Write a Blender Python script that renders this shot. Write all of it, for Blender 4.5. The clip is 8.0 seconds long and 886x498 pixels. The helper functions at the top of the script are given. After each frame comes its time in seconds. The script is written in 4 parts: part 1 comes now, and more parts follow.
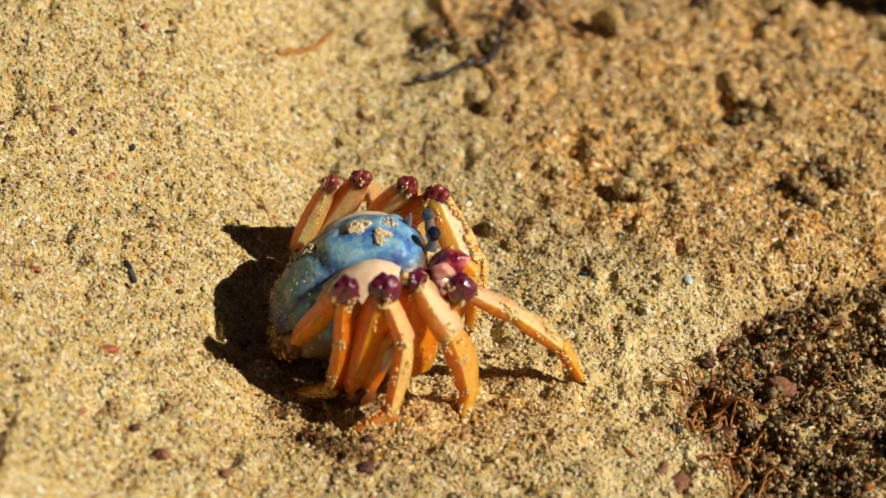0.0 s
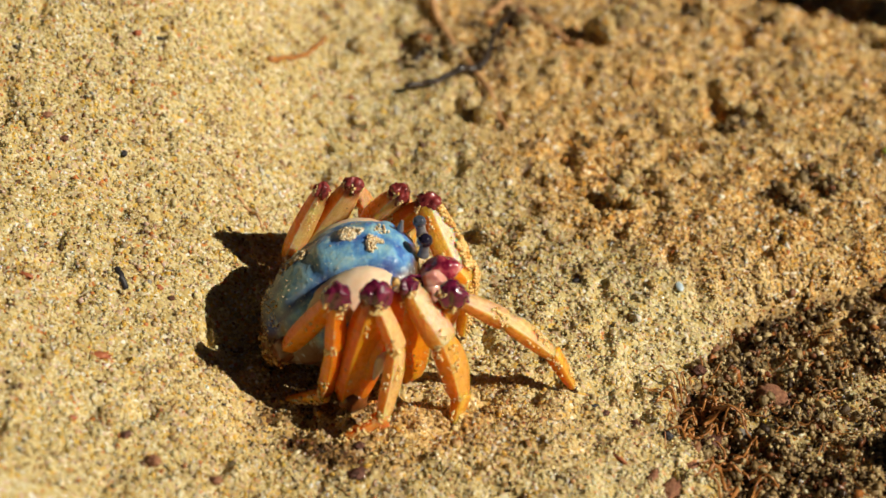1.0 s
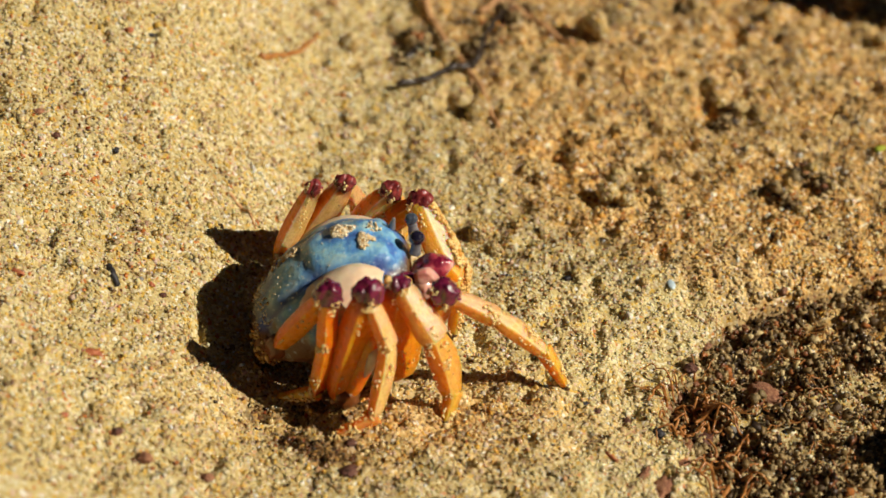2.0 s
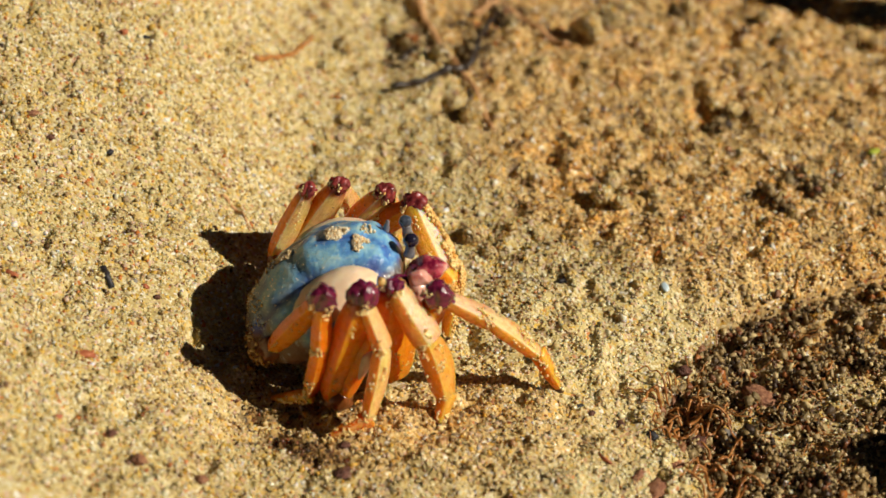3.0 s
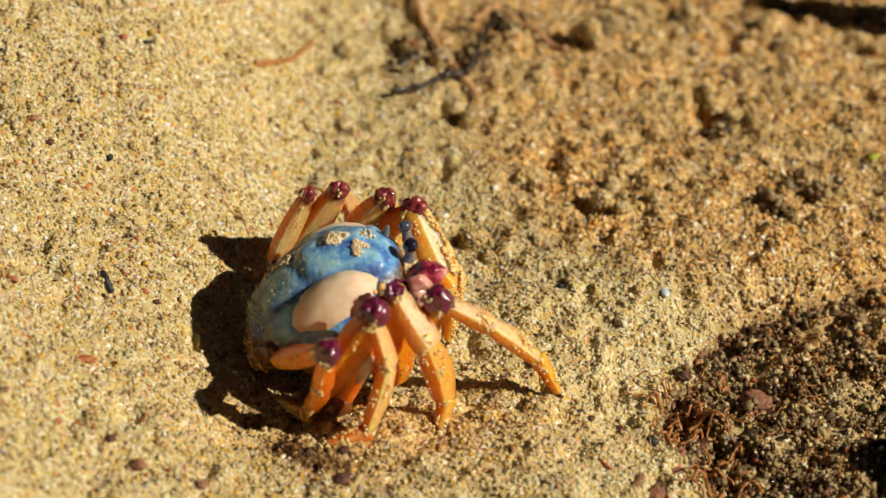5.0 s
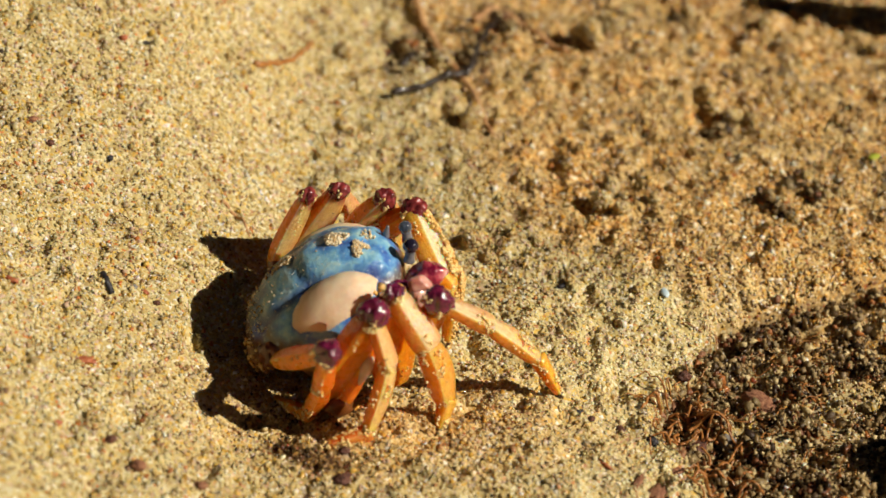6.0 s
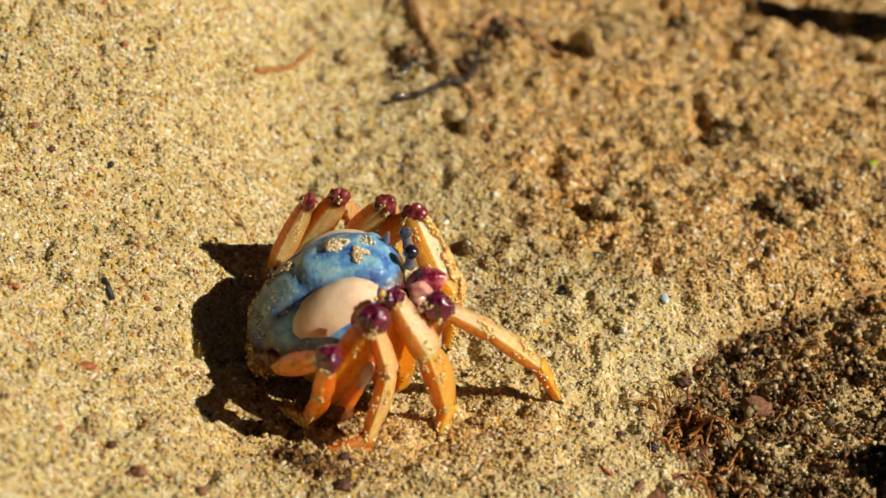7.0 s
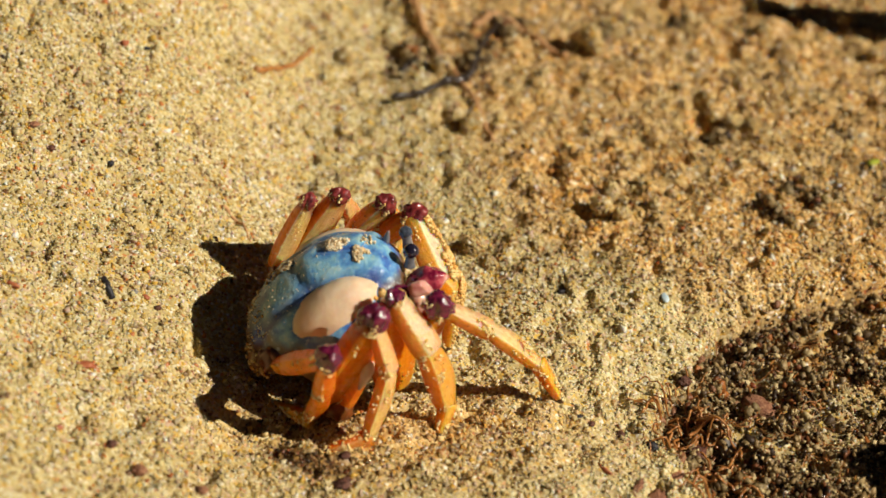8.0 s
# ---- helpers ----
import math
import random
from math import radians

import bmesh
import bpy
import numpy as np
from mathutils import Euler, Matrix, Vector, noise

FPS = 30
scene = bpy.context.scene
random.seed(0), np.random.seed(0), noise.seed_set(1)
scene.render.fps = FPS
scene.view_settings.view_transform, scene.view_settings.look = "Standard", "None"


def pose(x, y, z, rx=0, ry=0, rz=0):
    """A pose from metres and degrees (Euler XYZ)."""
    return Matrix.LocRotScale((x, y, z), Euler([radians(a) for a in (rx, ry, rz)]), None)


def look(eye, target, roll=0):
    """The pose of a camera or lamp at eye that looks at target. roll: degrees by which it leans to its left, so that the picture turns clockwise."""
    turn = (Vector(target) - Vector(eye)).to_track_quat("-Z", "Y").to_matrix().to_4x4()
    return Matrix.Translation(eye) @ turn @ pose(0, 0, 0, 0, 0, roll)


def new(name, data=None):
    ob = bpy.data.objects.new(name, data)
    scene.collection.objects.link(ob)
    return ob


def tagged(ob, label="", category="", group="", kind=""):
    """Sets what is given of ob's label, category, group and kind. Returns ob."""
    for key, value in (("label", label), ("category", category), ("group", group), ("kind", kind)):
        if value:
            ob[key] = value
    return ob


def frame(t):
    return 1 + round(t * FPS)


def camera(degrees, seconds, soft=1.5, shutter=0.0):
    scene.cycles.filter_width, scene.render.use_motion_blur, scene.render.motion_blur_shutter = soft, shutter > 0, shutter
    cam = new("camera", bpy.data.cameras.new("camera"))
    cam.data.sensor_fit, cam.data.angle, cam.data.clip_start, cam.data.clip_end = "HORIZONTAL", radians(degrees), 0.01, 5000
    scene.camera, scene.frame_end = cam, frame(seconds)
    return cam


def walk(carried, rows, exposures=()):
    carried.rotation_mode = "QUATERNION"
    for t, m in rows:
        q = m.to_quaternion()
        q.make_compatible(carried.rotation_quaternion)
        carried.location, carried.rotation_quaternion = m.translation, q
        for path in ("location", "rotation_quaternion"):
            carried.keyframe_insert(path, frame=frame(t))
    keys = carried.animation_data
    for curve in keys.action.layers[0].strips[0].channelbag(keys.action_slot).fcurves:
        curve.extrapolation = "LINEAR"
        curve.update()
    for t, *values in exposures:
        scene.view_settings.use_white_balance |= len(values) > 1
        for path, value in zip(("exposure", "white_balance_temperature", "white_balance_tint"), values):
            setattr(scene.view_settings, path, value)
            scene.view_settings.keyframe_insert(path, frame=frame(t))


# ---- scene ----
MM = 0.001

# ---- camera: a hand-held close shot, a quarter of a metre from the crab ----
cam = camera(22.18, 8.0, soft=1.5)
cam.data.dof.use_dof = True
cam.data.dof.focus_distance = 0.237
cam.data.dof.aperture_fstop = 24.5
EYE = (0.0, -197.003, 153.915)      # millimetres
BACK = (0.0, -0.788, 0.6157)        # away from the subject
# seconds, millimetres drawn back, turn
ROWS = [
    (0.0, -0.000, 52.0000, -0.0000, 0.0000),
    (0.5, -0.008, 52.2031, -0.1261, -0.0414),
    (1.0, 0.128, 52.1754, -0.2012, -0.1142),
    (1.5, 0.080, 52.0921, -0.3036, -0.1635),
    (3.0, 0.310, 52.1716, -0.5520, -0.2923),
    (3.5, 0.113, 52.1645, -0.5824, -0.2920),
    (4.0, 0.145, 52.1907, -0.5869, -0.2899),
    (4.5, 0.177, 52.2567, -0.5848, -0.2826),
    (6.0, 0.270, 52.3148, -0.5289, -0.3142),
    (6.5, 0.410, 52.3304, -0.5501, -0.2954),
    (7.0, 0.695, 52.4665, -0.5259, -0.3105),
    (7.5, 0.888, 52.5548, -0.5355, -0.3172),
    (8.0, 0.670, 52.4453, -0.5377, -0.2961),
]
walk(cam, [(t, pose(0, (EYE[1] + b * BACK[1]) * MM, (EYE[2] + b * BACK[2]) * MM, rx, ry, rz)) for t, b, rx, ry, rz in ROWS],
     exposures=[(0.0, 0.0, 6150, 13), (8.0, 0.0, 6150, 13)])

# ---- light: a low clear sun from the side, open sky ----
SUN_AZ, SUN_EL = radians(-18.0), radians(37.5)
to_sun = Vector((math.cos(SUN_AZ) * math.cos(SUN_EL), math.sin(SUN_AZ) * math.cos(SUN_EL), math.sin(SUN_EL)))
world = bpy.data.worlds.new("sky")
scene.world = world
world.use_nodes = True
wn = world.node_tree
sky = wn.nodes.new("ShaderNodeTexSky")
sky.sky_type = "NISHITA"
sky.sun_disc = False
sky.sun_elevation = SUN_EL
sky.sun_rotation = math.atan2(to_sun.x, to_sun.y)
wn.nodes["Background"].inputs["Strength"].default_value = 0.004
wn.links.new(sky.outputs[0], wn.nodes["Background"].inputs["Color"])
sun_data = bpy.data.lights.new("sun", "SUN")
sun_data.energy = 5.0
sun_data.angle = radians(0.55)
sun_data.color = (1.0, 0.90, 0.70)
sun = new("sun", sun_data)
sun.matrix_world = look(tuple(to_sun * 3), (0, 0, 0))


# ---- materials ----
class Mat:
    """A node material with a Principled shader and short ways to add nodes."""

    def __init__(self, name, rough=0.6, spec=0.5, coat=0.0, sss=0.0, sss_radius=(1.0, 0.4, 0.15), sss_mm=1.0):
        self.mat = bpy.data.materials.new(name)
        self.mat.use_nodes = True
        self.tree = self.mat.node_tree
        self.b = self.tree.nodes["Principled BSDF"]
        self.b.inputs["Roughness"].default_value = rough
        self.b.inputs["Specular IOR Level"].default_value = spec
        self.b.inputs["Coat Weight"].default_value = coat
        self.b.inputs["Coat Roughness"].default_value = 0.08
        if sss:
            self.b.inputs["Subsurface Weight"].default_value = sss
            self.b.inputs["Subsurface Radius"].default_value = sss_radius
            self.b.inputs["Subsurface Scale"].default_value = sss_mm * MM

    def node(self, kind, **props):
        n = self.tree.nodes.new(kind)
        for k, v in props.items():
            if k == "operation":
                n.operation = v
            elif k == "data_type":
                n.data_type = v
            elif k == "blend_type":
                n.blend_type = v
            elif k == "attribute_name":
                n.attribute_name = v
        return n

    def link(self, a, b):
        self.tree.links.new(a, b)

    def coords(self, space="Object"):
        return self.node("ShaderNodeTexCoord").outputs[space]

    def noise(self, size_mm, detail=3.0, rough=0.55, space="Object"):
        n = self.node("ShaderNodeTexNoise")
        n.inputs["Scale"].default_value = 1.0 / (size_mm * MM)
        n.inputs["Detail"].default_value = detail
        n.inputs["Roughness"].default_value = rough
        self.link(self.coords(space), n.inputs["Vector"])
        return n.outputs["Fac"]

    def ramp(self, fac, stops, constant=False):
        n = self.node("ShaderNodeValToRGB")
        n.color_ramp.interpolation = "CONSTANT" if constant else "LINEAR"
        e = n.color_ramp.elements
        while len(e) < len(stops):
            e.new(0.5)
        for el, (p, c) in zip(e, stops):
            el.position = p
            el.color = (*c, 1.0) if len(c) == 3 else c
        self.link(fac, n.inputs["Fac"])
        return n.outputs["Color"]

    def math(self, op, a, b=0.5, c=0.0):
        n = self.node("ShaderNodeMath", operation=op)
        for i, v in enumerate((a, b, c)):
            if isinstance(v, (int, float)):
                n.inputs[i].default_value = v
            else:
                self.link(v, n.inputs[i])
        return n.outputs[0]

    def mix(self, fac, a, b, how="MIX"):
        n = self.node("ShaderNodeMix", data_type="RGBA", blend_type=how)
        for i, v in ((0, fac), (6, a), (7, b)):
            if isinstance(v, (int, float)):
                n.inputs[i].default_value = v
            elif isinstance(v, tuple):
                n.inputs[i].default_value = (*v, 1.0)
            else:
                self.link(v, n.inputs[i])
        return n.outputs[2]

    def attr(self, name):
        return self.node("ShaderNodeAttribute", attribute_name=name).outputs["Fac"]

    def island(self):
        return self.node("ShaderNodeNewGeometry").outputs["Random Per Island"]

    def color(self, c):
        if isinstance(c, tuple):
            self.b.inputs["Base Color"].default_value = (*c, 1.0)
        else:
            self.link(c, self.b.inputs["Base Color"])
        return self

    def rough(self, r):
        self.link(r, self.b.inputs["Roughness"])
        return self

    def bump(self, height, mm, strength=1.0):
        n = self.node("ShaderNodeBump")
        n.inputs["Strength"].default_value = strength
        n.inputs["Distance"].default_value = mm * MM
        self.link(height, n.inputs["Height"])
        self.link(n.outputs[0], self.b.inputs["Normal"])
        return self


GRAIN_DRY = [(0.0, (0.563, 0.459, 0.205)), (0.22, (0.679, 0.590, 0.319)), (0.44, (0.504, 0.388, 0.160)), (0.57, (0.737, 0.696, 0.502)), (0.70, (0.660, 0.444, 0.091)),
             (0.79, (0.640, 0.473, 0.365)), (0.85, (0.523, 0.433, 0.274)), (0.91, (0.432, 0.296, 0.148)), (0.94, (0.230, 0.122, 0.057)), (0.95, (0.563, 0.212, 0.057)), (0.975, (0.853, 0.858, 0.844))]
GRAIN_DAMP = [(0.0, (0.621, 0.381, 0.133)), (0.20, (0.790, 0.533, 0.207)), (0.38, (0.496, 0.284, 0.098)), (0.52, (0.903, 0.694, 0.340)), (0.66, (0.745, 0.397, 0.072)),
              (0.80, (0.407, 0.284, 0.145)), (0.88, (0.169, 0.097, 0.049)), (0.915, (0.542, 0.170, 0.037)), (0.935, (0.931, 0.900, 0.777))]
GRAIN_DARK = [(0.0, (0.09, 0.050, 0.018)), (0.22, (0.20, 0.115, 0.04)), (0.42, (0.045, 0.025, 0.012)), (0.54, (0.30, 0.18, 0.06)),
              (0.68, (0.14, 0.05, 0.018)), (0.78, (0.42, 0.28, 0.12)), (0.90, (0.28, 0.07, 0.02)), (0.94, (0.56, 0.34, 0.09))]


def sand_grain_material():
    m = Mat("sand grains", rough=0.38, spec=0.5, sss=0.55, sss_radius=(1.0, 0.75, 0.40), sss_mm=0.25)
    r = m.island()
    dry = m.ramp(r, GRAIN_DRY, True)
    damp = m.ramp(r, GRAIN_DAMP, True)
    dark = m.ramp(r, GRAIN_DARK, True)
    c = m.mix(m.attr("damp"), dry, damp)
    c = m.mix(m.attr("dark"), c, dark)
    c = m.mix(m.math("MULTIPLY", m.attr("pale"), 0.55), c, (0.92, 0.82, 0.50))
    blotch = m.ramp(m.noise(2.2, 3), [(0.33, (0.56, 0.45, 0.35)), (0.45, (0.96, 0.94, 0.91)), (0.7, (1.0, 1.0, 1.0))])
    c = m.mix(1.0, c, blotch, "MULTIPLY")
    fine = m.ramp(m.noise(0.16, 2), [(0.25, (0.82, 0.77, 0.68)), (0.75, (1.0, 1.0, 1.0))])
    m.color(m.mix(1.0, c, fine, "MULTIPLY"))
    m.rough(m.math("MULTIPLY_ADD", m.math("FRACT", m.math("MULTIPLY", r, 37.0)), 0.42, 0.07))
    m.bump(m.noise(0.12, 2), 0.03, 0.5)
    return m.mat


def sand_sheet_material():
    m = Mat("packed sand", rough=0.75, spec=0.3)
    v = m.node("ShaderNodeTexVoronoi")
    v.inputs["Scale"].default_value = 1.0 / (0.36 * MM)
    m.link(m.coords(), v.inputs["Vector"])
    sep = m.node("ShaderNodeSeparateColor")
    m.link(v.outputs["Color"], sep.inputs[0])
    dry, damp, dark = (m.ramp(sep.outputs[0], g, True) for g in (GRAIN_DRY, GRAIN_DAMP, GRAIN_DARK))
    c = m.mix(m.attr("damp"), dry, damp)
    c = m.mix(m.attr("dark"), c, dark)
    m.color(m.mix(1.0, c, m.ramp(m.noise(40.0, 4), [(0.3, (0.84, 0.78, 0.66)), (0.7, (1.0, 0.97, 0.88))]), "MULTIPLY"))
    m.bump(m.math("SUBTRACT", 1.0, v.outputs["Distance"]), 0.1, 0.8)
    return m.mat


def mottled(name, a, b, size, rough=0.5, coat=0.0, sss=0.0, bump_mm=0.05, spec=0.5, **kw):
    m = Mat(name, rough=rough, coat=coat, sss=sss, spec=spec, **kw)
    n = m.noise(size, 4)
    m.color(m.ramp(n, [(0.3, a), (0.7, b)]))
    m.bump(m.noise(size * 0.25, 3), bump_mm, 0.6)
    return m.mat


def carapace_material():
    m = Mat("blue carapace", rough=0.33, spec=0.5, coat=0.15, sss=0.15, sss_radius=(0.3, 0.5, 1.0), sss_mm=0.5)
    base = m.ramp(m.noise(3.2, 5, 0.62), [(0.33, (0.045, 0.07, 0.30)), (0.41, (0.065, 0.18, 0.50)), (0.49, (0.13, 0.34, 0.62)), (0.57, (0.26, 0.51, 0.66)), (0.67, (0.45, 0.60, 0.55))])
    # the hind flanks fade to a grey-green
    rear = m.attr("rear")
    grey = m.ramp(m.noise(2.4, 4), [(0.3, (0.05, 0.07, 0.11)), (0.5, (0.11, 0.125, 0.13)), (0.7, (0.20, 0.185, 0.15))])
    c = m.mix(rear, base, grey)
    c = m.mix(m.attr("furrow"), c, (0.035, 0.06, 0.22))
    # brown underside, with the shade beneath the body put into its colour
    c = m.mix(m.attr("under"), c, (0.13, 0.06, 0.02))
    c = m.mix(m.attr("spot"), c, (0.015, 0.07, 0.42))
    freckle = m.ramp(m.noise(0.55, 2), [(0.60, (0, 0, 0)), (0.70, (1, 1, 1))])
    c = m.mix(m.math("MULTIPLY", freckle, 0.6), c, (0.50, 0.62, 0.64))
    m.color(c)
    m.rough(m.math("MULTIPLY_ADD", m.noise(0.9, 4), 0.55, 0.16))
    m.bump(m.math("ADD", m.noise(0.45, 3), m.math("MULTIPLY", m.noise(1.6, 3), 1.6)), 0.16, 0.6)
    return m.mat


def leg_material(name, sunny, shady, ridge, ridge_at=0.7, flush=0.0, ring=0.0, fade=0.0, glow=1.8):
    """Translucent ridged shell: two faces tinted as if lit and shaded, a pale ridge between them, a flush at the joint
    and a dark ring at the other end.
    """
    m = Mat(name, rough=0.26, spec=0.32, coat=0.45, sss=0.92, sss_radius=(1.0, 0.45, 0.08), sss_mm=glow)
    along = m.attr("along")
    n = m.noise(1.3, 4)
    f = m.math("ADD", along, m.math("MULTIPLY", m.math("SUBTRACT", n, 0.5), 0.35))
    # sunlight and shade painted in: one face is tinted paler than the other
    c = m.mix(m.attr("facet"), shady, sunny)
    c = m.mix(m.math("MULTIPLY", m.ramp(f, [(0.35, (0, 0, 0)), (1.0, (1, 1, 1))]), fade), c, (0.90, 0.36, 0.012))
    stretch = m.node("ShaderNodeMapping")
    stretch.inputs["Scale"].default_value = (1.0, 1.0, 0.12)
    m.link(m.coords(), stretch.inputs["Vector"])
    fibre = m.node("ShaderNodeTexNoise")
    fibre.inputs["Scale"].default_value = 1.0 / (0.24 * MM)
    fibre.inputs["Detail"].default_value = 3.0
    m.link(stretch.outputs[0], fibre.inputs["Vector"])
    c = m.mix(0.35, c, m.ramp(fibre.outputs["Fac"], [(0.35, (0.72, 0.48, 0.28)), (0.6, (1.0, 1.0, 1.0))]), "MULTIPLY")
    streak = m.ramp(m.noise(0.45, 3), [(0.33, (0.66, 0.46, 0.32)), (0.56, (1.0, 1.0, 1.0))])
    c = m.mix(0.40, c, streak, "MULTIPLY")
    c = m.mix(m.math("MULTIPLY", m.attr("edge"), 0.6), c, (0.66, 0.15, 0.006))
    c = m.mix(m.math("MULTIPLY", m.attr("mid"), ridge_at), c, ridge)
    c = m.mix(m.math("MULTIPLY", m.ramp(f, [(0.80, (0, 0, 0)), (1.0, (1, 1, 1))]), flush), c, (0.26, 0.022, 0.03))
    c = m.mix(m.math("MULTIPLY", m.ramp(along, [(0.0, (1, 1, 1)), (0.07, (0, 0, 0))]), ring), c, (0.40, 0.06, 0.012))
    speck = m.ramp(m.noise(0.7, 1), [(0.74, (0, 0, 0)), (0.78, (1, 1, 1))])
    c = m.mix(m.math("MULTIPLY", speck, 0.6), c, (0.20, 0.04, 0.01))
    m.color(c)
    m.rough(m.math("MULTIPLY_ADD", m.noise(0.8, 3), 0.4, 0.10))
    m.bump(m.math("ADD", m.noise(0.35, 3), m.math("MULTIPLY", fibre.outputs["Fac"], 0.7)), 0.11, 0.8)
    return m.mat


def claw_material():
    m = Mat("maroon claw shell", rough=0.2, coat=1.0, sss=0.25, sss_radius=(1.0, 0.4, 0.4), sss_mm=0.6)
    m.color(m.ramp(m.noise(2.0, 3), [(0.36, (0.16, 0.006, 0.03)), (0.46, (0.42, 0.05, 0.08)), (0.54, (0.66, 0.24, 0.20)), (0.64, (0.86, 0.60, 0.50))]))
    m.bump(m.noise(0.6, 3), 0.08, 0.6)
    return m.mat


def grit_material():
    m = Mat("dark organic grit", rough=0.5, spec=0.4)
    c = m.ramp(m.island(), [(0.0, (0.10, 0.060, 0.025)), (0.16, (0.24, 0.155, 0.06)), (0.28, (0.05, 0.028, 0.014)), (0.36, (0.38, 0.26, 0.11)), (0.54, (0.22, 0.08, 0.028)),
                            (0.62, (0.46, 0.33, 0.15)), (0.76, (0.30, 0.22, 0.10)), (0.87, (0.42, 0.15, 0.035)), (0.92, (0.70, 0.54, 0.26))], True)
    m.color(m.mix(0.7, c, m.ramp(m.noise(0.3, 3), [(0.3, (0.45, 0.42, 0.40)), (0.65, (1.0, 1.0, 1.0))]), "MULTIPLY"))
    m.rough(m.math("MULTIPLY_ADD", m.math("FRACT", m.math("MULTIPLY", m.island(), 53.0)), 0.45, 0.12))
    m.bump(m.noise(0.22, 3), 0.12, 0.8)
    return m.mat


def pale_sand_material(name, g, b, v=1.0):
    m = Mat(name, rough=0.35, spec=0.5)
    m.color(m.ramp(m.island(), [(p, (c[0] * v, c[1] * g * v, c[2] * b * v)) for p, c in [(0.0, (0.76, 0.60, 0.36)), (0.3, (0.84, 0.73, 0.52)), (0.55, (0.70, 0.50, 0.26)), (0.68, (0.88, 0.83, 0.70)), (0.88, (0.70, 0.42, 0.14)), (0.985, (0.30, 0.20, 0.11))]], True))
    m.bump(m.noise(0.12, 2), 0.03, 0.5)
    return m.mat


M_GRAIN = sand_grain_material()
M_SHEET = sand_sheet_material()
M_GRIT = grit_material()
M_BLUE = carapace_material()
M_CREAM = mottled("cream shell", (0.74, 0.50, 0.31), (0.87, 0.70, 0.49), 2.0, rough=0.56, coat=0.0, sss=0.25, bump_mm=0.07, sss_mm=0.8)
# face tints carry sun and shade; below the knee the second faces the sun
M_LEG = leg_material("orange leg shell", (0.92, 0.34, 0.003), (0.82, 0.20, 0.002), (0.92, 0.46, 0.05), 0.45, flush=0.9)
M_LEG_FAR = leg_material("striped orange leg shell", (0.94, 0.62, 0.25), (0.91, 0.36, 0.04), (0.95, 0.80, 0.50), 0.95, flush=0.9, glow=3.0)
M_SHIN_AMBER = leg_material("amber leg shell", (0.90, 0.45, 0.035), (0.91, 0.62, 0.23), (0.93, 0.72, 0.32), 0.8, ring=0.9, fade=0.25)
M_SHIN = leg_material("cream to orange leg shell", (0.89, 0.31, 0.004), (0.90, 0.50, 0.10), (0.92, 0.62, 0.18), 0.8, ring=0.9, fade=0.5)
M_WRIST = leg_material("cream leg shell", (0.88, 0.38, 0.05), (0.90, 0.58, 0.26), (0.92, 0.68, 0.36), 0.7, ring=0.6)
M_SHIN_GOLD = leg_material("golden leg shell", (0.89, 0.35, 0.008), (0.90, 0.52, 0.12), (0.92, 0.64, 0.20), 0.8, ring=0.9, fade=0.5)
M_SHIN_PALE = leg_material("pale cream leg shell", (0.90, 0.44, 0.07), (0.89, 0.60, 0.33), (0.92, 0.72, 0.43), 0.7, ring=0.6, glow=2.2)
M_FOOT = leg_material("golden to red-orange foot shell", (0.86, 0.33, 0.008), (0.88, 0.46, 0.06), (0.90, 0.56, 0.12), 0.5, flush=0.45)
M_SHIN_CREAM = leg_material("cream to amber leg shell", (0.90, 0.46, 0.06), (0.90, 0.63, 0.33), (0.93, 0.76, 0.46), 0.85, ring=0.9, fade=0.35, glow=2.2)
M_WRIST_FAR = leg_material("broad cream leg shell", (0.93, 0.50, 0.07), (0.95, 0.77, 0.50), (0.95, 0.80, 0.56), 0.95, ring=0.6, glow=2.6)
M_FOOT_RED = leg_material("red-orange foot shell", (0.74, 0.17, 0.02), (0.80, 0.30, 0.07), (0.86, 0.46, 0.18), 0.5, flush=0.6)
M_KNEE = mottled("purple joint shell", (0.045, 0.003, 0.018), (0.22, 0.016, 0.06), 0.7, rough=0.24, coat=0.9, sss=0.1, bump_mm=0.08)
M_KNEE_FAR = mottled("red-purple joint shell", (0.07, 0.007, 0.010), (0.36, 0.055, 0.05), 0.7, rough=0.24, coat=0.9, sss=0.25, bump_mm=0.08)
M_CLAW = claw_material()
M_PALM = mottled("pale pink claw shell", (0.46, 0.16, 0.12), (0.74, 0.47, 0.36), 1.8, rough=0.25, coat=0.6, sss=0.35, bump_mm=0.05)
M_ROSE = mottled("rosy claw shell", (0.48, 0.14, 0.12), (0.78, 0.46, 0.36), 1.1, rough=0.2, coat=0.9, sss=0.4, bump_mm=0.04)
M_PEARL = mottled("pale claw shell", (0.60, 0.50, 0.38), (0.84, 0.76, 0.64), 1.5, rough=0.2, coat=0.6, sss=0.3, bump_mm=0.03)
M_BELLY = mottled("brown underside", (0.16, 0.07, 0.02), (0.40, 0.20, 0.06), 2.0, rough=0.5, coat=0.2, sss=0.2, bump_mm=0.1)
M_HIP = mottled("red-brown leg root shell", (0.10, 0.028, 0.006), (0.27, 0.085, 0.016), 1.2, rough=0.3, coat=0.4, sss=0.15, bump_mm=0.08)
M_EYE = mottled("black eye", (0.006, 0.006, 0.012), (0.02, 0.015, 0.035), 0.5, rough=0.1, coat=1.0, bump_mm=0.01)
M_EYE_GREY = mottled("slate eye", (0.02, 0.025, 0.04), (0.10, 0.12, 0.16), 0.6, rough=0.1, coat=1.0, bump_mm=0.01)
